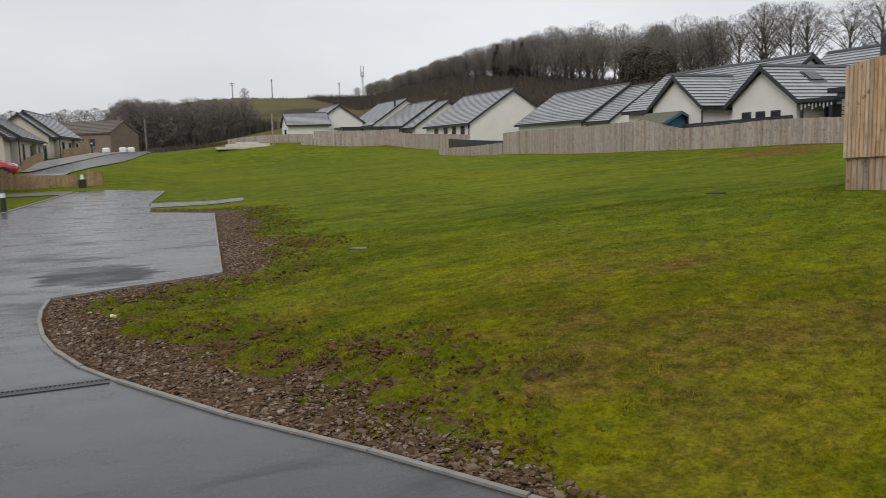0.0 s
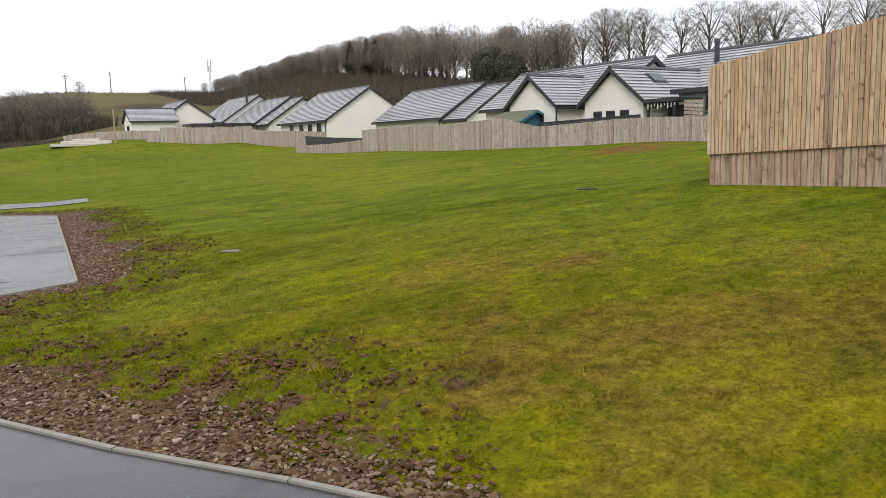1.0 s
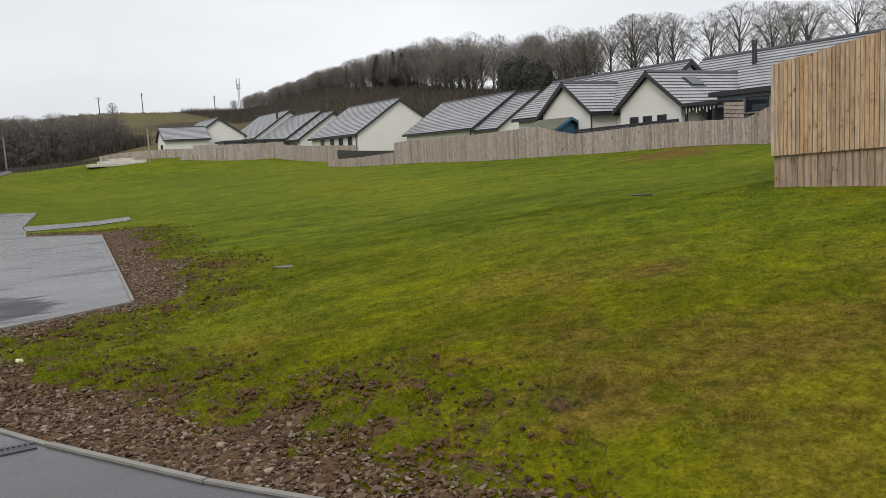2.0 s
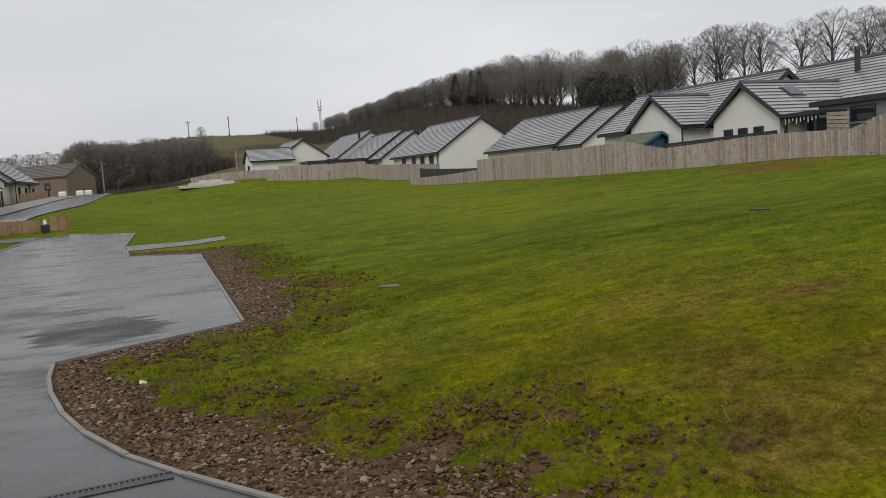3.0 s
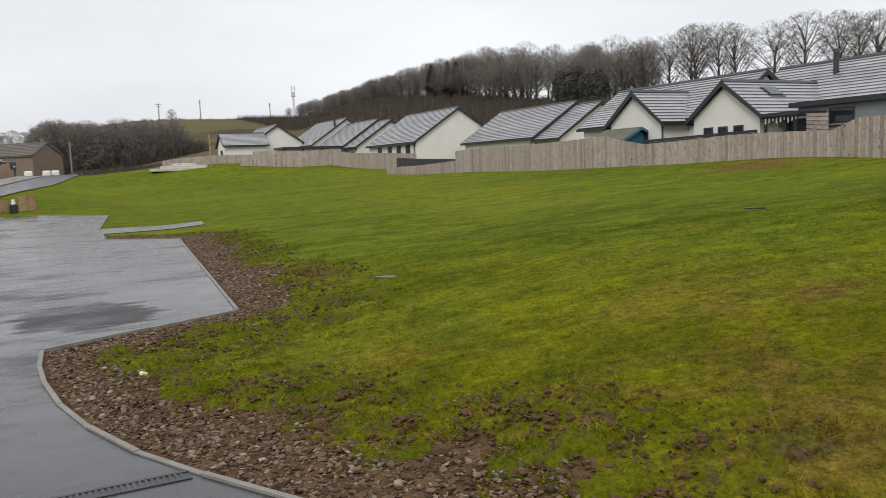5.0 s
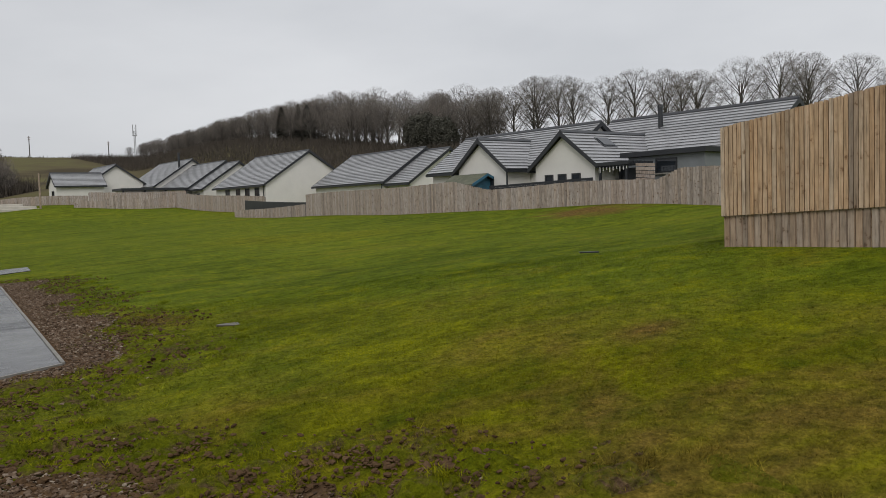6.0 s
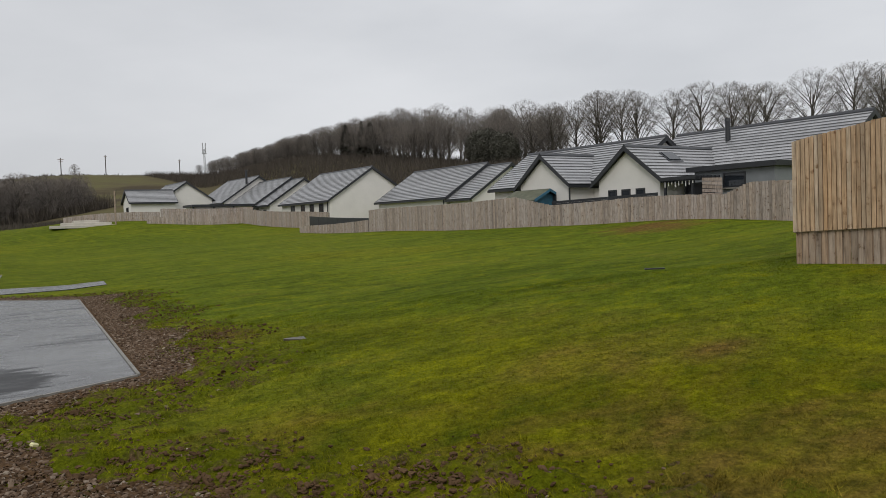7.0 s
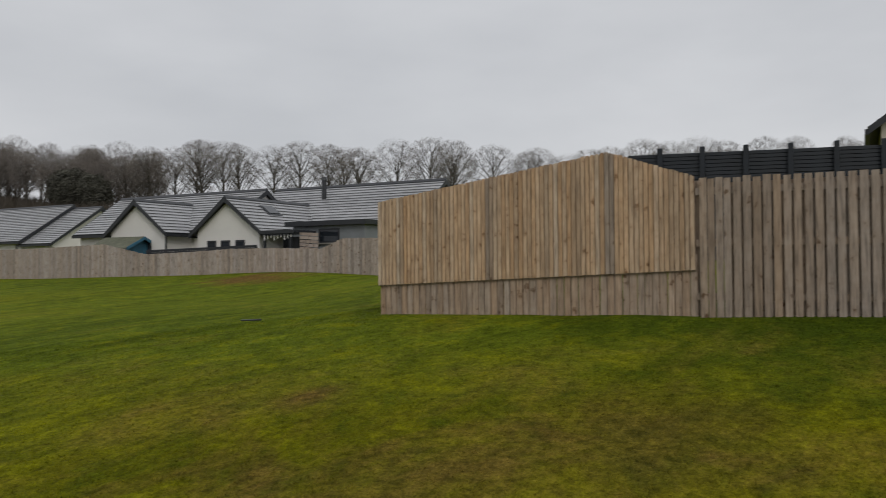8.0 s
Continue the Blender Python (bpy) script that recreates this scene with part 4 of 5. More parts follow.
    part("windscreen", solid(bmesh.new(), [(0.93, -0.6, 0.985), (0.93, 0.6, 0.985), (0.28, 0.52, 1.42), (0.28, -0.52, 1.42)], (0.03, 0, 0.03)), GLASS, body)
    part("grille", boxed(1.74, 1.85, -0.42, 0.42, 0.36, 0.5, bevel=0.02), DARK, c)
    part("bumper_inlet", boxed(1.66, 1.8, -0.68, 0.68, 0.24, 0.34, bevel=0.02), DARK, c)
    return c


def car_paint(name, c):
    def build(nt, bsdf):
        p = place_of(nt)
        col = ramp_of(nt, noise_of(nt, p, 2.0, 4), [(0.3, tuple(v * 0.9 for v in c)), (0.7, c)])
        nt.links.new(col, bsdf.inputs["Base Color"])
        bsdf.inputs["Roughness"].default_value = 0.25
        bsdf.inputs["Coat Weight"].default_value = 0.6
        bsdf.inputs["Coat Roughness"].default_value = 0.05
    return mat(name, build)


car(pose(-6.2, 28.3, 0.02, 0, 0, 2), car_paint("white_paint", (0.72, 0.73, 0.74)), "white small hatchback parked on a driveway")
car(pose(-7.1, 52.3, ground_at(-6.9, 52.3) + 0.04, 0, 0, 0), car_paint("red_paint", (0.42, 0.012, 0.02)), "red hatchback parked up the street")

# ---------------------------------------------------------------- left of the road
WET_STREET = simple("rain_wet_street", (0.29, 0.29, 0.3), 0.2, 0.22, 0.5)
PALE_PAVING = simple("pale_concrete_paving", (0.5, 0.47, 0.43), 0.5, 0.12, 0.8)
PAVING = simple("dark_wet_paving", (0.055, 0.05, 0.05), 0.5, 0.2, 2, 0, 0.006, 30)


def left_side():
    bm = prism(bmesh.new(), [(-16, 22.3), (-3.78, 22.3), (-3.42, 28.0), (-4.2, 29.6), (-16, 29.6)], -0.1, 0.004)
    tagged(part("driveway", bm, PAVING), "dark wet paved driveway", "driveway", kind="structure")
    bm = prism(bmesh.new(), [(-12, 40.2), (-2.3, 40.2), (-1.9, 45.4), (-12, 45.4)], -0.1, 0.012)
    tagged(part("pavement", bm, PAVING), "wet grey path before the bungalow", "path", kind="structure")
    bm = prism(bmesh.new(), [(-14, 12), (-4.72, 12), (-4.46, 15.4), (-3.98, 20.8), (-3.9, 22.2), (-14, 22.2)], -0.1, 0.006)
    tagged(part("gravel_bed", bm, SOIL), "bare soil under gravel beside the road", "gravel bed", kind="structure")
    # street beyond, climbing past the bungalows
    for name, label, l, r in (("street", "wet grey street climbing past bungalows", [(-5.6, 49.0), (-5.0, 56.0), (-3.7, 70.0), (-2.3, 84.0), (-0.8, 100.0), (0.9, 118.0), (2.1, 130.0)], [(-3.3, 49.0), (-2.5, 56.0), (-0.5, 70.0), (1.4, 84.0), (3.7, 100.0), (6.2, 118.0), (7.8, 129.0)]), ("pavement", "pale concrete pavement and drives before bungalows", [(-6.6, 56.0), (-5.6, 64.0), (-5.0, 70.0), (-3.6, 84.0), (-2.1, 100.0), (-0.4, 118.0)], [(-5.05, 56.0), (-4.3, 64.0), (-3.75, 70.0), (-2.35, 84.0), (-0.85, 100.0), (0.85, 118.0)])):
        bm = bmesh.new()
        rows = []
        for (xa, ya), (xb, yb) in zip(l, r):
            rows.append((xa, ya, xb, yb))
        fine = []
        for p, q in zip(rows, rows[1:]):
            fine += [tuple(p[i] + (q[i] - p[i]) * t / 8 for i in range(4)) for t in range(8)]
        fine.append(rows[-1])
        vs = [[bm.verts.new((xa + (xb - xa) * k / 4, ya + (yb - ya) * k / 4, ground_at(xa + (xb - xa) * k / 4, ya + (yb - ya) * k / 4) + (0.07 if name == "street" else 0.13))) for k in range(5)] for xa, ya, xb, yb in fine]
        for p, q in zip(vs, vs[1:]):
            for k in range(4):
                bm.faces.new((p[k], p[k + 1], q[k + 1], q[k]))
        bmesh.ops.solidify(bm, geom=list(bm.faces), thickness=0.1)
        tagged(part(name, bm, WET_STREET if name == "street" else PALE_PAVING), label, name, kind="structure")


left_side()


def planter():
    p = thing("water_butt", "small white plastic tub beside the picket fence", "tub", at=pose(-5.5, 39.5, 0))
    part("tub", boxed(-0.18, 0.18, -0.18, 0.18, 0, 0.42, bevel=0.04), WHITE, p)
    part("lid", boxed(-0.13, 0.13, -0.13, 0.13, 0.42, 0.6, bevel=0.05), WHITE, p)


planter()


def old_house():
    h = thing("old_house", "brown harled old house with concrete tiled roof", "house", at=pose(-2.28, 146, 0, 0, 0, -40))
    gabled(h, -9.5, 5.2, -3.4, 3.4, "x", 1.0, 5.75, 7.65, BROWN_HARL, 0.15, 8, OLD_ROOF, OLD_ROOF)
    part("chimney", boxed(4.3, 4.8, -0.3, 0.3, 7.2, 8.3, bevel=0.03), BROWN_HARL, h)
    for x in (-6.5, -3, 1):
        opening(h, "window", "y", -3.4, x, x + 1.1, 3.6, 4.8)
    for i, x in enumerate((-1.2, 1.2, 2.4)):
        b = thing("builders_bag", "white builder's bag beside the street", "bag", "builders bags", at=pose(x, 133 + i, ground_at(x, 133 + i)))
        part("bag", boxed(-0.55, 0.55, -0.5, 0.5, 0, 0.85, bevel=0.15), WHITE, b)


old_house()


def pole(x, y, h, r, label, arm=0.0, z=None, material=None):
    z = ground_at(x, y) if z is None else z
    p = thing("pole", label, "pole", "poles", at=pose(x, y, z))
    part("shaft", tube(bmesh.new(), (0, 0, -0.3), (0, 0, h), r, r * 0.75, 8), material or GREY_WOOD, p)
    if arm:
        part("crossarm", boxed(-arm, arm, -r, r, h - 0.7, h - 0.5), GREY_WOOD, p)
        part("crossarm", boxed(-arm * 0.7, arm * 0.7, -r, r, h - 1.5, h - 1.3), GREY_WOOD, p)


pole(15.65, 85.2, 3.35, 0.09, "pale slim timber pole at the field corner", material=OLD_WOOD)
pole(4.9, 140, 5.4, 0.13, "pale lamp pole beside the street", material=KERB)
for x, y, h, arm in ((53, 385, 8, 1.2), (71.5, 385, 9.5, 0.6), (104.5, 385, 8, 0.6)):
    pole(x, y, h, 0.22, "far wooden utility pole on the hill", arm, material=BARK)


MAST_GREY = simple("galvanised_mast", (0.42, 0.43, 0.44), 0.5, 0.1, 1)


def mast():
    x, y = 119.0, 393.0
    z = ground_at(x, y)
    m = thing("radio_mast", "far grey lattice telecom mast above the wood", "mast", at=pose(x, y, z))
    H = 44.4 - z
    for sx in (-0.4, 0.4):
        for sy in (-0.4, 0.4):
            part("leg", tube(bmesh.new(), (sx, sy, 0), (sx * 0.7, sy * 0.7, H - 3), 0.1, 0.08, 6), MAST_GREY, m)
    for i in range(int(H / 1.6)):
        zz = i * 1.6
        part("brace", tube(bmesh.new(), (-0.4, -0.4, zz), (0.4, -0.4, zz + 1.5), 0.05, 0.05, 5), MAST_GREY, m)
    for sx in (-0.75, 0.75):
        part("antenna", boxed(sx - 0.16, sx + 0.16, -0.2, 0.2, H - 5, H), MAST_GREY, m)
    part("platform", boxed(-1.0, 1.0, -0.6, 0.6, H - 5.4, H - 5.1), MAST_GREY, m)


mast()


def steps():
    s = thing("concrete_steps", "pale stacked concrete slabs at the field edge", "steps")
    z = ground_at(12.8, 85.6)
    for i, (a, b, t) in enumerate(((9.9, 15.6, 0.22), (10.9, 15.4, 0.25), (12.0, 14.3, 0.25))):
        part("slab", boxed(a, b, 85.3 + 0.4 * i, 87.2, z + 0.22 * i - 0.1, z + 0.22 * i + t - 0.02, bevel=0.03), simple("pale_concrete", (0.5, 0.47, 0.41), 0.8, 0.12, 2), s)


steps()


def flat_shed():
    h = thing("carport", "low dark flat-roofed carport beside white bungalow", "carport")
    part("roof", boxed(23.6, 30.6, 86.5, 90, 4.05, 4.3), DARK, h)
    for x in (23.8, 26.0, 28.2, 30.4):
        part("post", boxed(x - 0.08, x + 0.08, 86.6, 86.8, 1.2, 4.05), DARK, h)
    part("wall", boxed(23.9, 30.4, 86.9, 89.8, 1.2, 4.05), RENDER, h)


flat_shed()


# ---------------------------------------------------------------- behind the garden fence
def garden_things():
    blue = simple("blue_paint", (0.035, 0.13, 0.2), 0.6, 0.2, 3)
    felt = simple("green_felt", (0.12, 0.125, 0.085), 0.9, 0.25, 3)
    s = thing("garden_shed", "small blue timber shed with felt roof behind the fence", "shed")
    z = ground_at(27, 36) - 0.28
    part("wall", solid(bmesh.new(), [(26.2, 33.6, z), (28.0, 33.6, z), (28.0, 33.6, z + 1.65), (27.1, 33.6, z + 2.1), (26.2, 33.6, z + 1.65)], (0, 2.4, 0)), blue, s)
    for xe in (26.0, 28.2):
        part("roof", solid(bmesh.new(), [(xe, 33.35, z + 1.62), (27.1, 33.35, z + 2.2), (27.1, 36.2, z + 2.2), (xe, 36.2, z + 1.62)], (0, 0, 0.05)), felt, s)
        part("barge_board", solid(bmesh.new(), [(xe, 33.3, z + 1.55), (27.1, 33.3, z + 2.1), (27.1, 33.3, z + 2.24), (xe, 33.3, z + 1.7)], (0, 0.03, 0)), blue, s)
    f = thing("screen_fence", "low black slatted screen inside the garden fence", "fence")
    for i in range(3):
        part("slat", solid(bmesh.new(), [(26.35, 32.4, 2.1 + i * 0.12), (27.0, 26.0, 2.25 + i * 0.12), (27.0, 26.0, 2.365 + i * 0.12), (26.35, 32.4, 2.215 + i * 0.12)], (0.02, 0, 0)), DARK, f)
    for y in (32.3, 30.2, 28.1, 26.1):
        x = 26.4 + (32.4 - y) * 0.1
        part("post", boxed(x, x + 0.08, y - 0.04, y + 0.04, 0.9, 2.5), DARK, f)
    d = thing("screen_fence", "dark panel behind the low field fence", "fence")
    for i in range(6):
        y = 51.5 + i * 1.75
        z = [ground_at(26.1, y + k) + 0.95 + (y + k - 51.5) * 0.035 for k in (0, 1.72)]
        part("panel", solid(bmesh.new(), [(26.1, y, 0.7), (26.1, y + 1.72, 0.7), (26.1, y + 1.72, z[1]), (26.1, y, z[0])], (0.03, 0, 0)), DARK, d)
    p = thing("pergola", "dark timber pergola with hanging lights beside the gable", "pergola")
    for x, y in ((27.3, 25.8), (27.3, 24.3), (28.7, 25.8), (28.7, 24.3)):
        part("post", boxed(x - 0.05, x + 0.05, y - 0.05, y + 0.05, 1.0, 3.1), DARK, p)
    for i in range(7):
        part("beam", boxed(27.1 + i * 0.27, 27.16 + i * 0.27, 24.0, 26.0, 3.1, 3.25), DARK, p)
    part("back_screen", boxed(28.75, 28.8, 24.3, 25.8, 1.0, 3.0), DARK, p)
    for i in range(9):
        part("lamp", boxed(27.2, 27.23, 24.2 + i * 0.19, 24.23 + i * 0.19, 2.92 - 0.06 * (i % 3), 3.04), WHITE, p)
    w = thing("pallet", "leaning slatted timber panel behind the fence", "pallet")
    for i in range(6):
        part("slat", solid(bmesh.new(), [(27.5, 23.95, 2.2 + i * 0.16), (27.7, 23.1, 2.1 + i * 0.17), (27.7, 23.1, 2.24 + i * 0.17), (27.5, 23.95, 2.33 + i * 0.16)], (0.03, 0, 0)), GREY_WOOD, w)
    # slatted deck screen and a gable beyond the near fence
    q = thing("deck_screen", "dark painted slatted deck screen with posts above the fence", "screen")
    for i in range(18):
        z = 2.48 + i * 0.08
        part("slat", solid(bmesh.new(), [(16.0, 6.1, z), (20.0, -12, z), (20.0, -12, z + 0.066), (16.0, 6.1, z + 0.066)], (0.025, 0.005, 0)), NAVY, q)
    for i in range(20):
        y = 5.45 - i * 0.83
        x = 15.98 + (6.1 - y) * 4 / 18.1
        part("post", boxed(x - 0.07, x, y - 0.05, y + 0.05, 0.8, 4.02), NAVY, q)
    part("backing", solid(bmesh.new(), [(16.06, 6.1, 0.8), (20.06, -12, 0.8), (20.06, -12, 3.88), (16.06, 6.1, 3.88)], (0.02, 0.004, 0)), NAVY, q)
    h = thing("bungalow", "cream bungalow gable rising behind the deck screen", "house", "bungalows")
    gabled(h, 24, 33, -7.8, 1.2, "x", 0.8, 5.4, 8.7, CREAM)


NAVY = simple("dark_navy_paint", (0.011, 0.015, 0.022), 0.6, 0.3, 2)
garden_things()


def field_litter():
    b = thing("plank", "dark wet plank lying on the grass", "plank", at=pose(9.6, 10.9, ground_at(9.6, 10.9) + 0.02, 0, 0, -35))
    part("board", boxed(-0.17, 0.17, -0.035, 0.035, 0, 0.025, bevel=0.004), DARK, b)
    ang = np.linspace(0, 2 * np.pi, 26, endpoint=False)
    rim = [(3.45 + math.cos(a) * (0.26 + 0.07 * math.sin(3 * a)), 11.45 + math.sin(a) * (0.17 + 0.05 * math.cos(2 * a))) for a in ang]
    pz = ground_at(3.45, 11.45)
    muddy = simple("muddy_water", (0.08, 0.062, 0.045), 0.42, 0.2, 3)
    tagged(part("puddle", prism(bmesh.new(), rim, pz - 0.1, pz - 0.002), muddy), "shallow muddy puddle on the churned grass", "puddle", kind="structure")
    for x, y, r in ((2.0, 4.97, 0.022), (1.57, 4.55, 0.024), (1.2, 5.9, 0.02)):
        bm = bmesh.new()
        bmesh.ops.create_icosphere(bm, subdivisions=2, radius=r)
        for v in bm.verts:
            v.co *= 1 + 0.25 * noise.noise(v.co * 18)
            v.co.z *= 0.6
        st = part("stone", bm, STONE)
        st.location = (x, y, ground_at(x, y) + r * 0.35)
        tagged(st, "loose brown stone lying on thin grass", "stone", "loose stones")
    l = thing("litter", "scrap of pale yellow litter on the gravel", "litter", at=pose(-0.14, 8.3, ground_at(-0.14, 8.3) + 0.08, 10, 20, 30))
    part("wrapper", boxed(-0.03, 0.03, -0.02, 0.02, 0, 0.03, bevel=0.008), simple("pale_plastic", (0.7, 0.66, 0.35), 0.4, 0.1, 9), l)


field_litter()

# ---------------------------------------------------------------- trees
def loose_mesh(name, co, faces):
    me = bpy.data.meshes.new(name)
    me.from_pydata(co, [], faces)
    me.update()
    return me


def grow_tree(rng, height, spread, bare, low, limbs, forks, twigs, twig_len, twig_w, shell):
    """Trunk and limbs as tapered tubes, twigs as thin blades; returns the two meshes' data."""
    wood_co, wood_f, twig_co, twig_f = [], [], [], []

    def limb(points, radii, sides):
        base = len(wood_co)
        for k, (p, r) in enumerate(zip(points, radii)):
            d = (points[min(k + 1, len(points) - 1)] - points[max(k - 1, 0)]).normalized()
            a = d.orthogonal().normalized()
            b = d.cross(a)
            for i in range(sides):
                t = 2 * math.pi * i / sides
                wood_co.append(tuple(p + (a * math.cos(t) + b * math.sin(t)) * r))
        for k in range(len(points) - 1):
            for i in range(sides):
                j = (i + 1) % sides
                wood_f.append((base + k * sides + i, base + k * sides + j, base + (k + 1) * sides + j, base + (k + 1) * sides + i))

    def path(p, d, length, wander, lift, steps):
        out = [p.copy()]
        for _ in range(steps):
            d = (d + Vector((rng.uniform(-wander, wander), rng.uniform(-wander, wander), rng.uniform(-wander, wander) + lift))).normalized()
            out.append(out[-1] + d * (length / steps))
        return out, d

    r0 = height * 0.0175
    trunk, d = path(Vector((0, 0, -0.5)), Vector((rng.uniform(-0.08, 0.08), rng.uniform(-0.08, 0.08), 1)), height * 0.72, 0.08, 0.08, 7)
    limb(trunk, [r0 * (1.25 - 0.95 * k / 7) for k in range(8)], 7)
    tall = height * (1 - bare) / (1 - low)
    mid = Vector((trunk[4].x, trunk[4].y, height - tall))
    dome = [1 + 0.09 * math.sin(2 * k + rng.uniform(0, 6)) for k in range(3)]

    def hold(p, most):
        """Keeps a point inside the crown's dome."""
        w = p - mid
        a = math.atan2(w.y, w.x)
        wide = spread * (1 + 0.09 * math.sin(2 * a + dome[0] * 9) + 0.06 * math.sin(3 * a + dome[1] * 9))
        over = math.sqrt((w.x / wide) ** 2 + (w.y / wide) ** 2 + (w.z / tall) ** 2)
        return mid + w / over * most if over > most else p

    def twig(p, d):
        for _ in range(twigs):
            e = (d + Vector((rng.uniform(-1, 1), rng.uniform(-1, 1), rng.uniform(-0.9, 0.7))) * 1.2).normalized()
            side = e.orthogonal().normalized() * twig_w
            side.rotate(Matrix.Rotation(rng.uniform(0, 6.28), 3, e))
            n = len(twig_co)
            L = twig_len * rng.uniform(0.5, 1.2)
            o = p + d * rng.uniform(-0.4, 0.1)
            far = hold(o + e * L, rng.uniform(0.94, 1.0))
            twig_co.extend([tuple(o - side), tuple(o + side), tuple(far)])
            twig_f.append((n, n + 1, n + 2))

    def reach(p, q, sag, steps):
        c = p.lerp(q, 0.45) + Vector((rng.uniform(-0.4, 0.4), rng.uniform(-0.4, 0.4), sag))
        out = []
        for k in range(steps + 1):
            t = k / steps
            out.append(p * (1 - t) ** 2 + c * 2 * t * (1 - t) + q * t * t)
        return out

    for i in range(limbs):
        # limbs end evenly spread over the dome, the inner ones deeper
        a, u = i * 2.4 + rng.uniform(-0.3, 0.3), low + (1 - low) * (i + rng.random()) / limbs
        depth = rng.uniform(0.72, 0.96)
        rr = math.sqrt(max(0.02, 1 - u * u)) * depth
        q = mid + Vector((math.cos(a) * rr * spread, math.sin(a) * rr * spread, u * tall * depth))
        f = min(0.95, max(0.2, (q.z / height - 0.3 * rng.uniform(0.7, 1.3)) / 0.72))
        k = min(6, int(f * 7))
        p = trunk[k].lerp(trunk[k + 1], f * 7 - k)
        pts = reach(p, q, (q - p).length * 0.06, 6)
        limb(pts, [r0 * 0.34 * (1 - 0.14 * j) for j in range(7)], 5)
        for j in range(forks):
            g = 0.4 + 0.6 * (j + rng.random()) / forks
            kk = min(5, int(g * 6))
            o = pts[kk].lerp(pts[kk + 1], min(1, g * 6 - kk))
            e = Vector((rng.gauss(0, 1), rng.gauss(0, 1), rng.gauss(0.3, 0.8))).normalized() * rng.uniform(0.8, 1.7) * spread / 4.5
            t = hold(o + e + (q - p).normalized() * rng.uniform(0, 0.8), rng.uniform(0.95, 1.0))
            sub = reach(o, t, 0.1, 3)
            limb(sub, [r0 * 0.07 * (1 - 0.22 * m) for m in range(4)], 3)
            for w in sub[2:]:
                twig(w, ((w - mid).normalized() + Vector((0, 0, 0.3))).normalized())
    # fine outer twigs that close the dome
    for i in range(shell):
        a, u = rng.uniform(0, 6.283), low * 0.7 + (1 - low * 0.7) * rng.random()
        k = rng.uniform(0.76, 0.97)
        rr = math.sqrt(max(0.0, 1 - u * u)) * k
        o = mid + Vector((math.cos(a) * rr * spread, math.sin(a) * rr * spread, u * tall * k))
        e = ((o - mid).normalized() * 0.7 + Vector((rng.uniform(-0.7, 0.7), rng.uniform(-0.7, 0.7), rng.uniform(-0.3, 0.8)))).normalized()
        far = hold(o + e * twig_len * rng.uniform(0.6, 1.3), rng.uniform(0.95, 1.0))
        side = e.orthogonal().normalized() * twig_w
        side.rotate(Matrix.Rotation(rng.uniform(0, 6.28), 3, e))
        n = len(twig_co)
        twig_co.extend([tuple(hold(o - side, 0.99)), tuple(hold(o + side, 0.99)), tuple(far)])
        twig_f.append((n, n + 1, n + 2))
    return wood_co, wood_f, twig_co, twig_f


def tree_kind(seed, label, **kw):
    rng = random.Random(seed)
    a, b, c, d = grow_tree(rng, **kw)
    t = thing("tree", label, "tree", "bare trees", at=pose(0, 0, -60))
    part("trunk", loose_mesh("trunk", a, b), BARK, t)
    part("crown", loose_mesh("crown", c, d), TWIG, t, "bare brown twigs")
    return t


BEECH = "tall bare winter beech tree with domed twiggy crown"
BEECHES = [tree_kind(11 + i, BEECH, height=14.0, spread=4.0 + 0.45 * (i % 3), bare=0.47 - 0.05 * (i % 3), low=-0.4, limbs=24, forks=10, twigs=10, twig_len=0.75, twig_w=0.0095, shell=2600) for i in range(5)]
SCRUBS = [tree_kind(51 + i, "small bare brown hedgerow tree", height=7.5, spread=3.0, bare=0.1, low=-0.6, limbs=16, forks=7, twigs=8, twig_len=0.9, twig_w=0.018, shell=900) for i in range(3)]
WOODS = [tree_kind(31 + i, "bare brown woodland tree with low spreading limbs", height=13.5, spread=4.1 + 0.4 * i, bare=0.3, low=-0.5, limbs=24, forks=10, twigs=10, twig_len=0.75, twig_w=0.0105, shell=3000) for i in range(3)]
used = set()


def plant(kinds, i, x, y, s, wide=1.0, sink=0.2):
    src = kinds[i % len(kinds)]
    m = pose(x, y, ground_at(x, y) - sink, 0, 0, (i * 67) % 360) @ Matrix.Diagonal((s * wide, s * wide, s, 1))
    if src in used:
        copy_thing(src, m @ Matrix.Diagonal([1 / v for v in src.scale] + [1]))
    else:
        used.add(src)
        src.matrix_basis = m


rng = random.Random(5)


def crown_top(x, y):
    """Height of the wood's canopy over the crest, seen along the whole hill."""
    return float(np.interp(y, [-35, 3, 26, 38, 46, 58, 66, 71, 80, 92, 105, 124, 131, 140, 153, 175, 195, 250, 280, 330, 354], [15.5, 17.2, 18.6, 17.6, 19.2, 22.0, 22.3, 20.8, 22.4, 23.0, 25.2, 24.6, 23.2, 25.0, 27.3, 28.4, 32.0, 33.6, 32.4, 32.0, 32.0])) * (x + 0.8) / 108.8


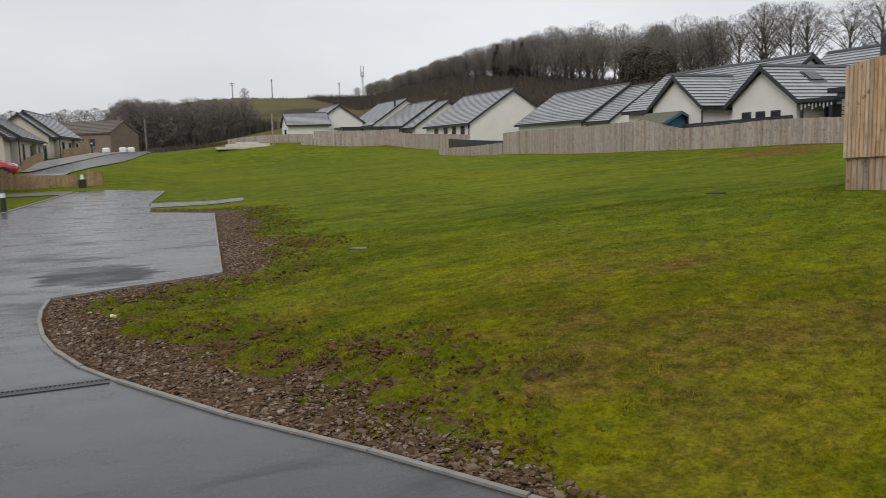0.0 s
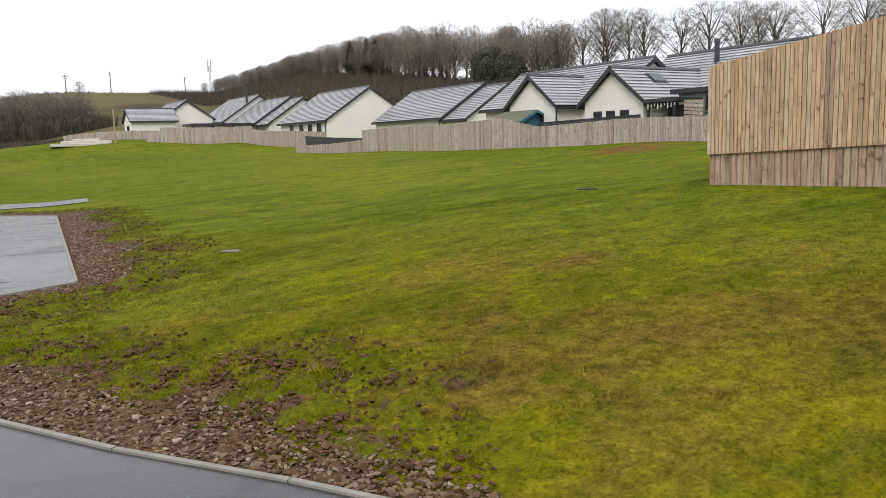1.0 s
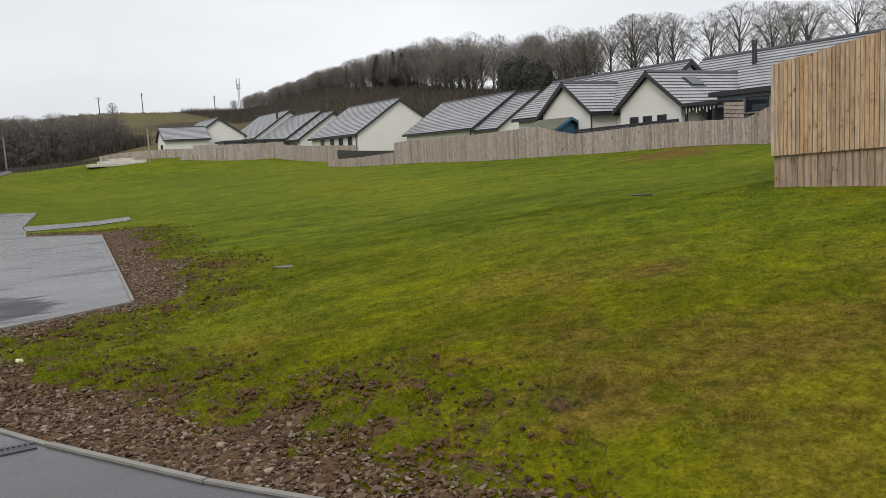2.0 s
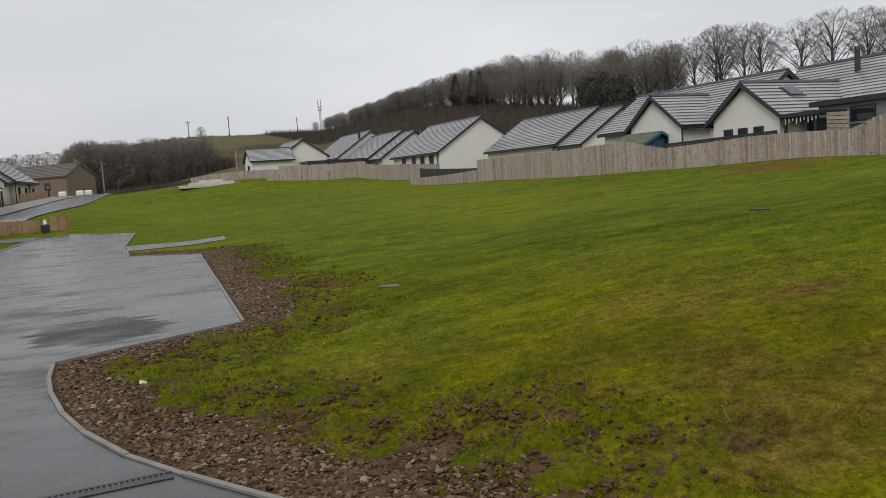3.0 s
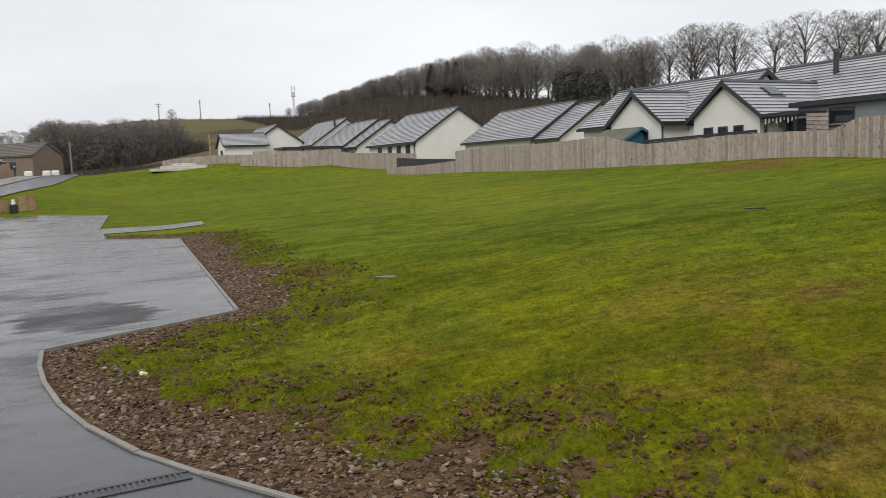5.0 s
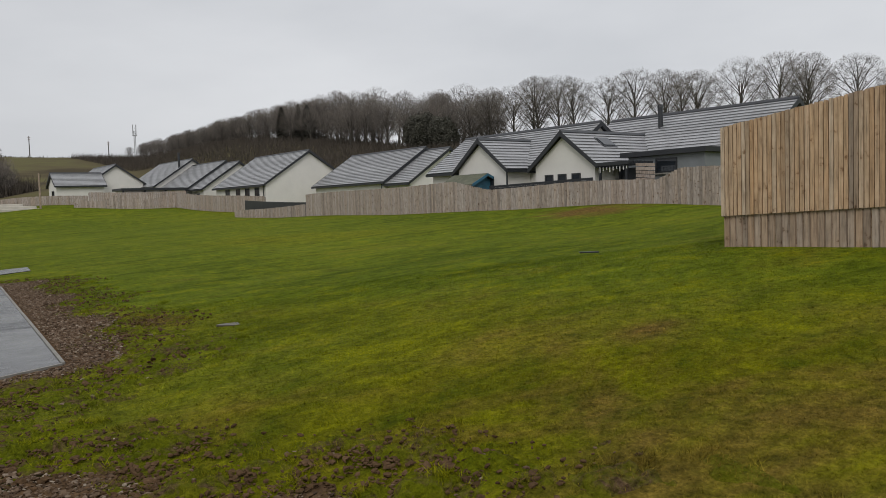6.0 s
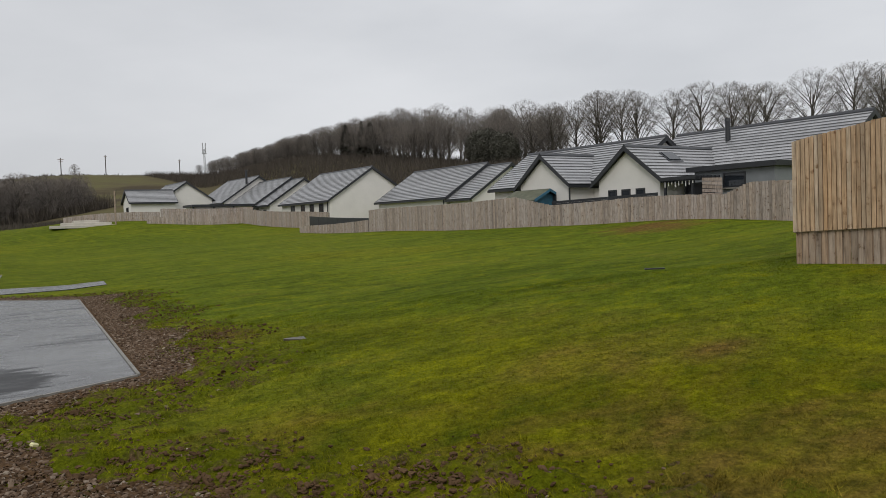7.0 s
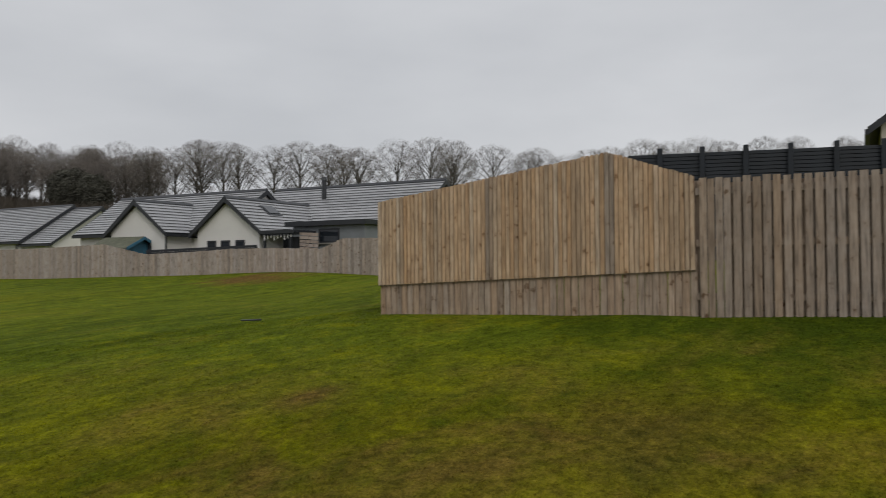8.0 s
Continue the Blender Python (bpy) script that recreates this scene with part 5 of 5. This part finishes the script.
# single row on the crest, thinning and shrinking towards the south end
n = 0
y = -34.0
while y < 132:
    x = 106 + rng.uniform(-3, 3)
    s = (crown_top(x, y) - ground_at(x, y) + 0.2) / 14.0
    plant(BEECHES, n, x, y, s * rng.uniform(0.98, 1.06), 1.15 + 0.1 * (s < 0.9))
    if rng.random() < 0.25:
        x = 117 + rng.uniform(-4, 5)
        plant(BEECHES, n + 2, x, y + rng.uniform(-2, 2), (crown_top(x, y) - ground_at(x, y)) / 14.0 * rng.uniform(0.8, 0.92))
    y += rng.uniform(3.2, 6.4)
    n += 1
# the wood
for i in range(190):
    y = 132 + 218 * (i + rng.random()) / 190
    x = 101 + rng.random() ** 1.3 * 24
    s = (crown_top(x, y) - ground_at(x, y) + 0.2) / 13.7
    plant(WOODS if i % 4 else BEECHES, i * 3 + rng.randrange(5), x, y, s * rng.uniform(0.88, 1.03), 1.0)
# thicket left of the hill
for i in range(80):
    x, y = 1.0 + 25 * rng.random(), 160 + 32 * rng.random()
    plant(SCRUBS, i, x, y, rng.uniform(1.1, 1.5) * (1.1 - 0.014 * x), 1.05)
for i in range(10):
    plant(SCRUBS, i + 1, rng.uniform(-30, 0), 175 + 20 * rng.random(), rng.uniform(0.7, 1.1), 1.2)
# tree line on the far skyline and a lone bush beside the poles
for i in range(26):
    x = -75 + 3 * i + rng.uniform(-1.5, 1.5)
    plant(SCRUBS, i + 2, x, 330 + rng.uniform(-8, 8), rng.uniform(0.8, 1.25), 1.2)
plant(SCRUBS, 1, 58.5, 386, 0.75, 1.2)


def spruce(x, y, h, seed):
    r = random.Random(seed)
    t = thing("conifer", "dark green spruce among bare trees", "tree", "conifers", at=pose(x, y, ground_at(x, y) - 0.3))
    part("trunk", tube(bmesh.new(), (0, 0, 0), (0, 0, h), 0.22, 0.03, 7), BARK, t)
    co, fa = [], []
    for i in range(1500):
        f = r.random() ** 0.8
        z = h * (0.12 + 0.87 * f)
        a = r.uniform(0, 6.28)
        L = (1 - f) ** (0.6 if h < 11 else 1.0) * h * 0.27 * r.uniform(0.6, 1.1) + 0.25
        d = Vector((math.cos(a), math.sin(a), -0.25))
        s = Vector((-math.sin(a), math.cos(a), 0)) * 0.22
        k = len(co)
        p = Vector((0, 0, z))
        co += [tuple(p), tuple(p + d * L * 0.6 - s), tuple(p + d * L), tuple(p + d * L * 0.6 + s)]
        fa += [(k, k + 1, k + 2, k + 3)]
    part("crown", loose_mesh("crown", co, fa), NEEDLE, t)


NEEDLE = simple("spruce_needles", (0.088, 0.086, 0.066), 0.85, 0.3, 0.6)
for i, (x, y, h) in enumerate(((103, 192, 10.5), (104, 199, 11), (103, 207, 10))):
    spruce(x, y, h, i)


def evergreen(x, y, h, wide, seed):
    """Broad dark evergreen: stem and a domed mass of small leaf clumps."""
    r = np.random.default_rng(seed)
    t = thing("evergreen_tree", "broad dark green evergreen at the edge of the wood", "tree", "evergreens", at=pose(x, y, ground_at(x, y) - 0.3))
    part("trunk", tube(bmesh.new(), (0, 0, 0), (0, 0, h * 0.7), 0.3, 0.06, 7), BARK, t)
    n = 9000
    d = r.normal(0, 1, (n, 3))
    d /= np.linalg.norm(d, axis=1)[:, None]
    bump = 1 + 0.12 * np.sin(d[:, 0] * 7 + seed) * np.sin(d[:, 2] * 6 + d[:, 1] * 5)
    c = d * (r.uniform(0.55, 1.0, n) ** 0.5 * bump)[:, None] * np.array([wide, wide, h * 0.48]) + np.array([0, 0, h * 0.52])
    co = (c[:, None] + r.normal(0, 0.13, (n, 4, 3))).reshape(-1, 3)
    part("crown", loose_mesh("crown", co.tolist(), np.arange(n * 4).reshape(-1, 4).tolist()), NEEDLE, t)


for i, (x, y, h, wide) in enumerate(((102, 132, 7.6, 3.2), (101, 137, 8.6, 3.6), (103, 142, 8.6, 3.4))):
    evergreen(x, y, h, wide, i + 3)


def scrub_stuff(name, label, count, x0, x1, y0, y1, h0, h1, width, material, seed):
    """Undergrowth: thin upright stems, far too many to count."""
    r = np.random.default_rng(seed)
    x, y = r.uniform(x0, x1, count), r.uniform(y0, y1, count)
    z = land(x, y)
    h = r.uniform(h0, h1, count)
    a = r.uniform(0, 6.28, count)
    lean = r.normal(0, 0.35, (count, 2)) * h[:, None]
    co = np.empty((count, 3, 3))
    co[:, 0] = np.stack([x - np.cos(a) * width, y - np.sin(a) * width, z - 0.1], -1)
    co[:, 1] = np.stack([x + np.cos(a) * width, y + np.sin(a) * width, z - 0.1], -1)
    co[:, 2] = np.stack([x + lean[:, 0], y + lean[:, 1], z + h], -1)
    me = loose_mesh(name, co.reshape(-1, 3).tolist(), np.arange(count * 3).reshape(-1, 3).tolist())
    tagged(part(name, me, material), label, "scrub", kind="stuff")


BRAMBLE = simple("dead_bramble", (0.068, 0.055, 0.041), 0.9, 0.35, 0.3)
scrub_stuff("wood_undergrowth", "dark tangled undergrowth below the wood", 42000, 78, 118, 92, 345, 0.6, 2.6, 0.075, BRAMBLE, 3)
scrub_stuff("hill_undergrowth", "thin scrub below the tree row", 8000, 92, 112, -40, 95, 0.4, 1.6, 0.06, BRAMBLE, 4)
scrub_stuff("thicket_undergrowth", "brown winter thicket of thin stems", 9000, 3, 30, 157, 192, 0.8, 3.6, 0.07, BRAMBLE, 5)
scrub_stuff("hedge_line", "dark hedges and gorse on the far hill", 1400, -40, 130, 388, 400, 0.6, 1.6, 0.3, BRAMBLE, 6)
scrub_stuff("hill_scrub", "low brown scrub on the slope behind the bungalows", 15000, 52, 92, 60, 200, 0.3, 1.3, 0.05, BRAMBLE, 8)
scrub_stuff("rough_edge", "dead brown grass and brambles at the field edge", 4000, 4, 18, 100, 132, 0.2, 0.7, 0.04, BRAMBLE, 7)


# ---------------------------------------------------------------- verge: stones, soil, clods, grass
def verge_width(x, y):
    return (0.85 + 0.2 * np.sin(y * 1.3 + x) + 0.15 * np.sin(y * 3.1 - 2 * x)) * (0.38 + 0.62 * smooth01(3.0, 6.0, y)) * (1 - 0.5 * np.exp(-(((x - 0.8) / 0.9) ** 2 + ((y - 10.4) / 0.5) ** 2)))


def lumps(name, label, category, x, y, size, flat, material, seed, sink=0.25, shape=1):
    """Many small angular stones or clods as one loose mass."""
    r = np.random.default_rng(seed)
    bm = bmesh.new()
    bmesh.ops.create_icosphere(bm, subdivisions=shape, radius=1.0)
    base = np.array([v.co[:] for v in bm.verts])
    faces = np.array([[v.index for v in f.verts] for f in bm.faces])
    bm.free()
    n, k = len(x), len(base)
    co = base[None] * (1 + r.normal(0, 0.22, (n, k, 1)))
    co *= r.uniform(0.55, 1.5, (n, 1, 3)) * np.array([1, 1, flat])
    a = r.uniform(0, 6.28, n)
    c, s = np.cos(a)[:, None], np.sin(a)[:, None]
    tilt = r.normal(0, 0.3, (n, 1))
    xx, yy, zz = co[..., 0] * c - co[..., 1] * s, co[..., 0] * s + co[..., 1] * c, co[..., 2] + co[..., 0] * tilt
    co = np.stack([xx, yy, zz], -1) * size[:, None, None]
    co += np.stack([x, y, land(x, y) + size * flat * (1 - sink) + 0.015], -1)[:, None]
    f = (faces[None] + (np.arange(n) * k)[:, None, None]).reshape(-1, 3)
    me = loose_mesh(name, co.reshape(-1, 3).tolist(), f.tolist())
    tagged(part(name, me, material), label, category, kind="stuff")


def verge():
    r = np.random.default_rng(9)
    n = 430000
    x, y = r.uniform(-2.0, 6, n), r.uniform(0.5, 26, n)
    d = off_line(VERGE, x, y)
    ok = ~inside(ROAD, x, y) & (d > 0.085)
    w = verge_width(x, y)
    s = ok & ((d < w) & (r.random(n) < 0.95 - 0.6 * (d / w) ** 2) | (d < w + 1.0) & (y > 4.5) & (r.random(n) < 0.012))
    lumps("verge_stones", "loose crushed brown and grey stone along the kerb", "gravel", x[s], y[s], r.uniform(0.0075, 0.0135, s.sum()) * r.choice([0.7, 1, 1, 1.3, 1.7], s.sum()), 0.5, STONE, 21)
    # clods lie in small churned heaps
    cx, cy = r.uniform(-2.0, 6, 8500), r.uniform(3.4, 26, 8500)
    m = 13
    x = (cx[:, None] + r.normal(0, 0.075, (8500, m))).ravel()
    y = (cy[:, None] + r.normal(0, 0.075, (8500, m))).ravel()
    d = off_line(VERGE, x, y)
    w = verge_width(x, y)
    s = ~inside(ROAD, x, y) & (d > w * 0.55) & (d < w + (0.85 * smooth01(3.6, 5.5, y) * (1 - 0.6 * smooth01(8.0, 9.5, y)) + 0.2 + 0.35 * smooth01(11, 12, y)) * r.uniform(0.3, 1.3, len(x))) & (r.random(len(x)) < np.where(y > 11, 0.2, np.where(y < 8, 0.75, 0.35)))
    lumps("soil_clods", "churned brown soil clods between stones and grass", "soil", x[s], y[s], r.uniform(0.008, 0.018, s.sum()) * r.choice([1, 1, 1.5], s.sum()), 0.55, SOIL, 22, 0.5)
    # gravel beside the driveway
    x, y = r.uniform(-9, -4.0, 5200), r.uniform(13, 22.2, 5200)
    s = ~inside(ROAD, x, y) & (off_line(LEFT, x, y) > 0.1)
    lumps("drive_gravel", "brown gravel strip beside the driveway", "gravel", x[s], y[s], r.uniform(0.025, 0.06, s.sum()), 0.6, STONE, 23)


verge()


def soil_sheet():
    """Bare earth below the stones, its outer rim ragged."""
    gx, gy = np.meshgrid(np.linspace(-2.5, 6.0, 120), np.linspace(0.6, 26.5, 340), indexing="ij")
    d = off_line(VERGE, gx, gy)
    ok = ~inside(ROAD, gx, gy) | (d < 0.05)
    rag = 0.2 * np.sin(gx * 5 + gy * 3) + 0.15 * np.sin(gy * 7.3 - gx * 4)
    w = verge_width(gx, gy)
    keep = ok & (d < w + 0.9)
    z = land(gx, gy) + 0.016 + 0.01 * np.sin(gx * 23) * np.sin(gy * 19) - 0.05 * smooth01(w - 0.3, w + 0.15, d + rag)
    bm = bmesh.new()
    vs = {}

    def v(i, j):
        if (i, j) not in vs:
            vs[i, j] = bm.verts.new((gx[i, j], gy[i, j], z[i, j]))
        return vs[i, j]
    for i in range(gx.shape[0] - 1):
        for j in range(gx.shape[1] - 1):
            if keep[i, j] and keep[i + 1, j] and keep[i, j + 1] and keep[i + 1, j + 1]:
                bm.faces.new((v(i, j), v(i + 1, j), v(i + 1, j + 1), v(i, j + 1)))
    tagged(part("soil_strip", bm, SOIL), "bare reddish-brown soil along the kerb", "soil", kind="structure")


soil_sheet()


def sod_height(x, y):
    """Lumpy torn turf between the stones and the field: height over the ground."""
    d, w = off_line(VERGE, x, y), verge_width(x, y)
    n = np.array([noise.noise((a * 3.1, b * 3.1, 0.3)) + 0.55 * noise.noise((a * 8.3, b * 8.3, 4.0)) + 0.3 * noise.noise((a * 21, b * 21, 9.0)) for a, b in zip(x.ravel(), y.ravel())]).reshape(x.shape)
    band = smooth01(w * 0.5, w * 0.95, d) * (1 - smooth01(w + 0.75, w + 1.5, d)) * smooth01(2.8, 4.4, y) * np.where(y > 11, 0.7, 1.0)
    return -0.035 + band * (0.042 + (0.07 + 0.025 * (y < 8)) * n)


def sods():
    """Raised clumps of moss and grass breaking through the churned soil."""
    step = 0.042
    gx, gy = np.meshgrid(np.arange(-1.4, 5.4, step), np.arange(1.2, 25.0, step), indexing="ij")
    d = off_line(VERGE, gx, gy)
    keep = ~inside(ROAD, gx, gy) & (d > 0.2) & (d < verge_width(gx, gy) + 1.5)
    h = np.full(gx.shape, -0.04)
    h[keep] = sod_height(gx[keep], gy[keep])
    z = land(gx, gy) + h
    index = -np.ones(gx.shape, int)
    index[keep] = np.arange(keep.sum())
    q = np.stack([index[:-1, :-1], index[1:, :-1], index[1:, 1:], index[:-1, 1:]], -1).reshape(-1, 4)
    hh = np.stack([h[:-1, :-1], h[1:, :-1], h[1:, 1:], h[:-1, 1:]], -1).reshape(-1, 4)
    q = q[(q >= 0).all(1) & (hh.max(1) > -0.012)]
    me = loose_mesh("sods", np.stack([gx[keep], gy[keep], z[keep]], -1).tolist(), q.tolist())
    me.polygons.foreach_set("use_smooth", [True] * len(me.polygons))
    tagged(part("sods", me, CHURN), "lumpy torn clumps of moss and grass", "turf", kind="stuff")


sods()


def grass_blades():
    r = np.random.default_rng(31)
    xs, ys, hs, ws = [], [], [], []
    for count, r0, r1, h, w in ((190000, 2.6, 7.0, 0.013, 0.003), (160000, 7.0, 14.0, 0.015, 0.005), (110000, 14.0, 26.0, 0.014, 0.006)):
        rad = np.sqrt(r.uniform(r0 * r0, r1 * r1, count))
        az = np.radians(r.uniform(-12, 100, count))
        xs.append(rad * np.sin(az) - 0.5)
        ys.append(rad * np.cos(az) + 1.0)
        hs.append(h * r.uniform(0.5, 1.5, count))
        ws.append(np.full(count, w))
    x, y, h, w = map(np.concatenate, (xs, ys, hs, ws))
    d = off_line(VERGE, x, y)
    wv = verge_width(x, y)
    ok = ~inside(ROAD, x, y) & (d > 0.12) & (x < 9.6) | (y > 8.5) & (x > 9.6) & (x < 25)
    chance = np.clip((d - wv * 0.8) / 1.3, 0.01, 1.0)
    tuft = (np.sin(x * 7.1 + 2 * y) * np.sin(y * 6.3 - x) > 0.6) & (d > wv * 0.7) & (d < wv + 2.0)
    ok &= r.random(len(x)) < np.where(tuft, 1.0, chance)
    h = np.where(tuft, h * 1.6, h)
    ok &= r.random(len(x)) < 1 - smooth01(12, 26, np.hypot(x + 0.5, y - 1))
    ok &= ~((x > 0.7) & (x < 4.3) & (y > 26.9) & (y < 29.8))
    x, y, h, w = x[ok], y[ok], h[ok], w[ok]
    # ragged tufts on the churned strip
    cx, cy = r.uniform(-2, 6, 4000), r.uniform(3.2, 25, 4000)
    cd, cw = off_line(VERGE, cx, cy), verge_width(cx, cy)
    keep = ~inside(ROAD, cx, cy) & (cd > cw * 0.8) & (cd < cw + 1.3) & (r.random(4000) < 0.28)
    cx, cy = cx[keep], cy[keep]
    m = 55
    tx = (cx[:, None] + r.normal(0, 0.045, (len(cx), m))).ravel()
    ty = (cy[:, None] + r.normal(0, 0.045, (len(cx), m))).ravel()
    x, y = np.concatenate([x, tx]), np.concatenate([y, ty])
    h = np.concatenate([h, r.uniform(0.02, 0.06, len(tx))])
    w = np.concatenate([w, np.full(len(tx), 0.0035)])
    n = len(x)
    a = r.uniform(0, 6.28, n)
    lean = r.normal(0, 1.0, (n, 2)) * h[:, None]
    z = land(x, y)
    near = (off_line(VERGE, x, y) < verge_width(x, y) + 1.5) & (y < 25)
    z[near] += np.maximum(sod_height(x[near], y[near]), 0)
    co = np.empty((n, 3, 3))
    co[:, 0] = np.stack([x - np.cos(a) * w, y - np.sin(a) * w, z - 0.004], -1)
    co[:, 1] = np.stack([x + np.cos(a) * w, y + np.sin(a) * w, z - 0.004], -1)
    co[:, 2] = np.stack([x + lean[:, 0], y + lean[:, 1], z + h], -1)
    me = bpy.data.meshes.new("grass")
    me.vertices.add(n * 3)
    me.vertices.foreach_set("co", co.ravel())
    me.loops.add(n * 3)
    me.loops.foreach_set("vertex_index", np.arange(n * 3, dtype=np.int32))
    me.polygons.add(n)
    me.polygons.foreach_set("loop_start", np.arange(0, n * 3, 3, dtype=np.int32))
    me.update(calc_edges=True)
    tagged(part("grass", me, BLADE), "short thin yellow-green grass and moss blades", "grass", kind="stuff")


grass_blades()
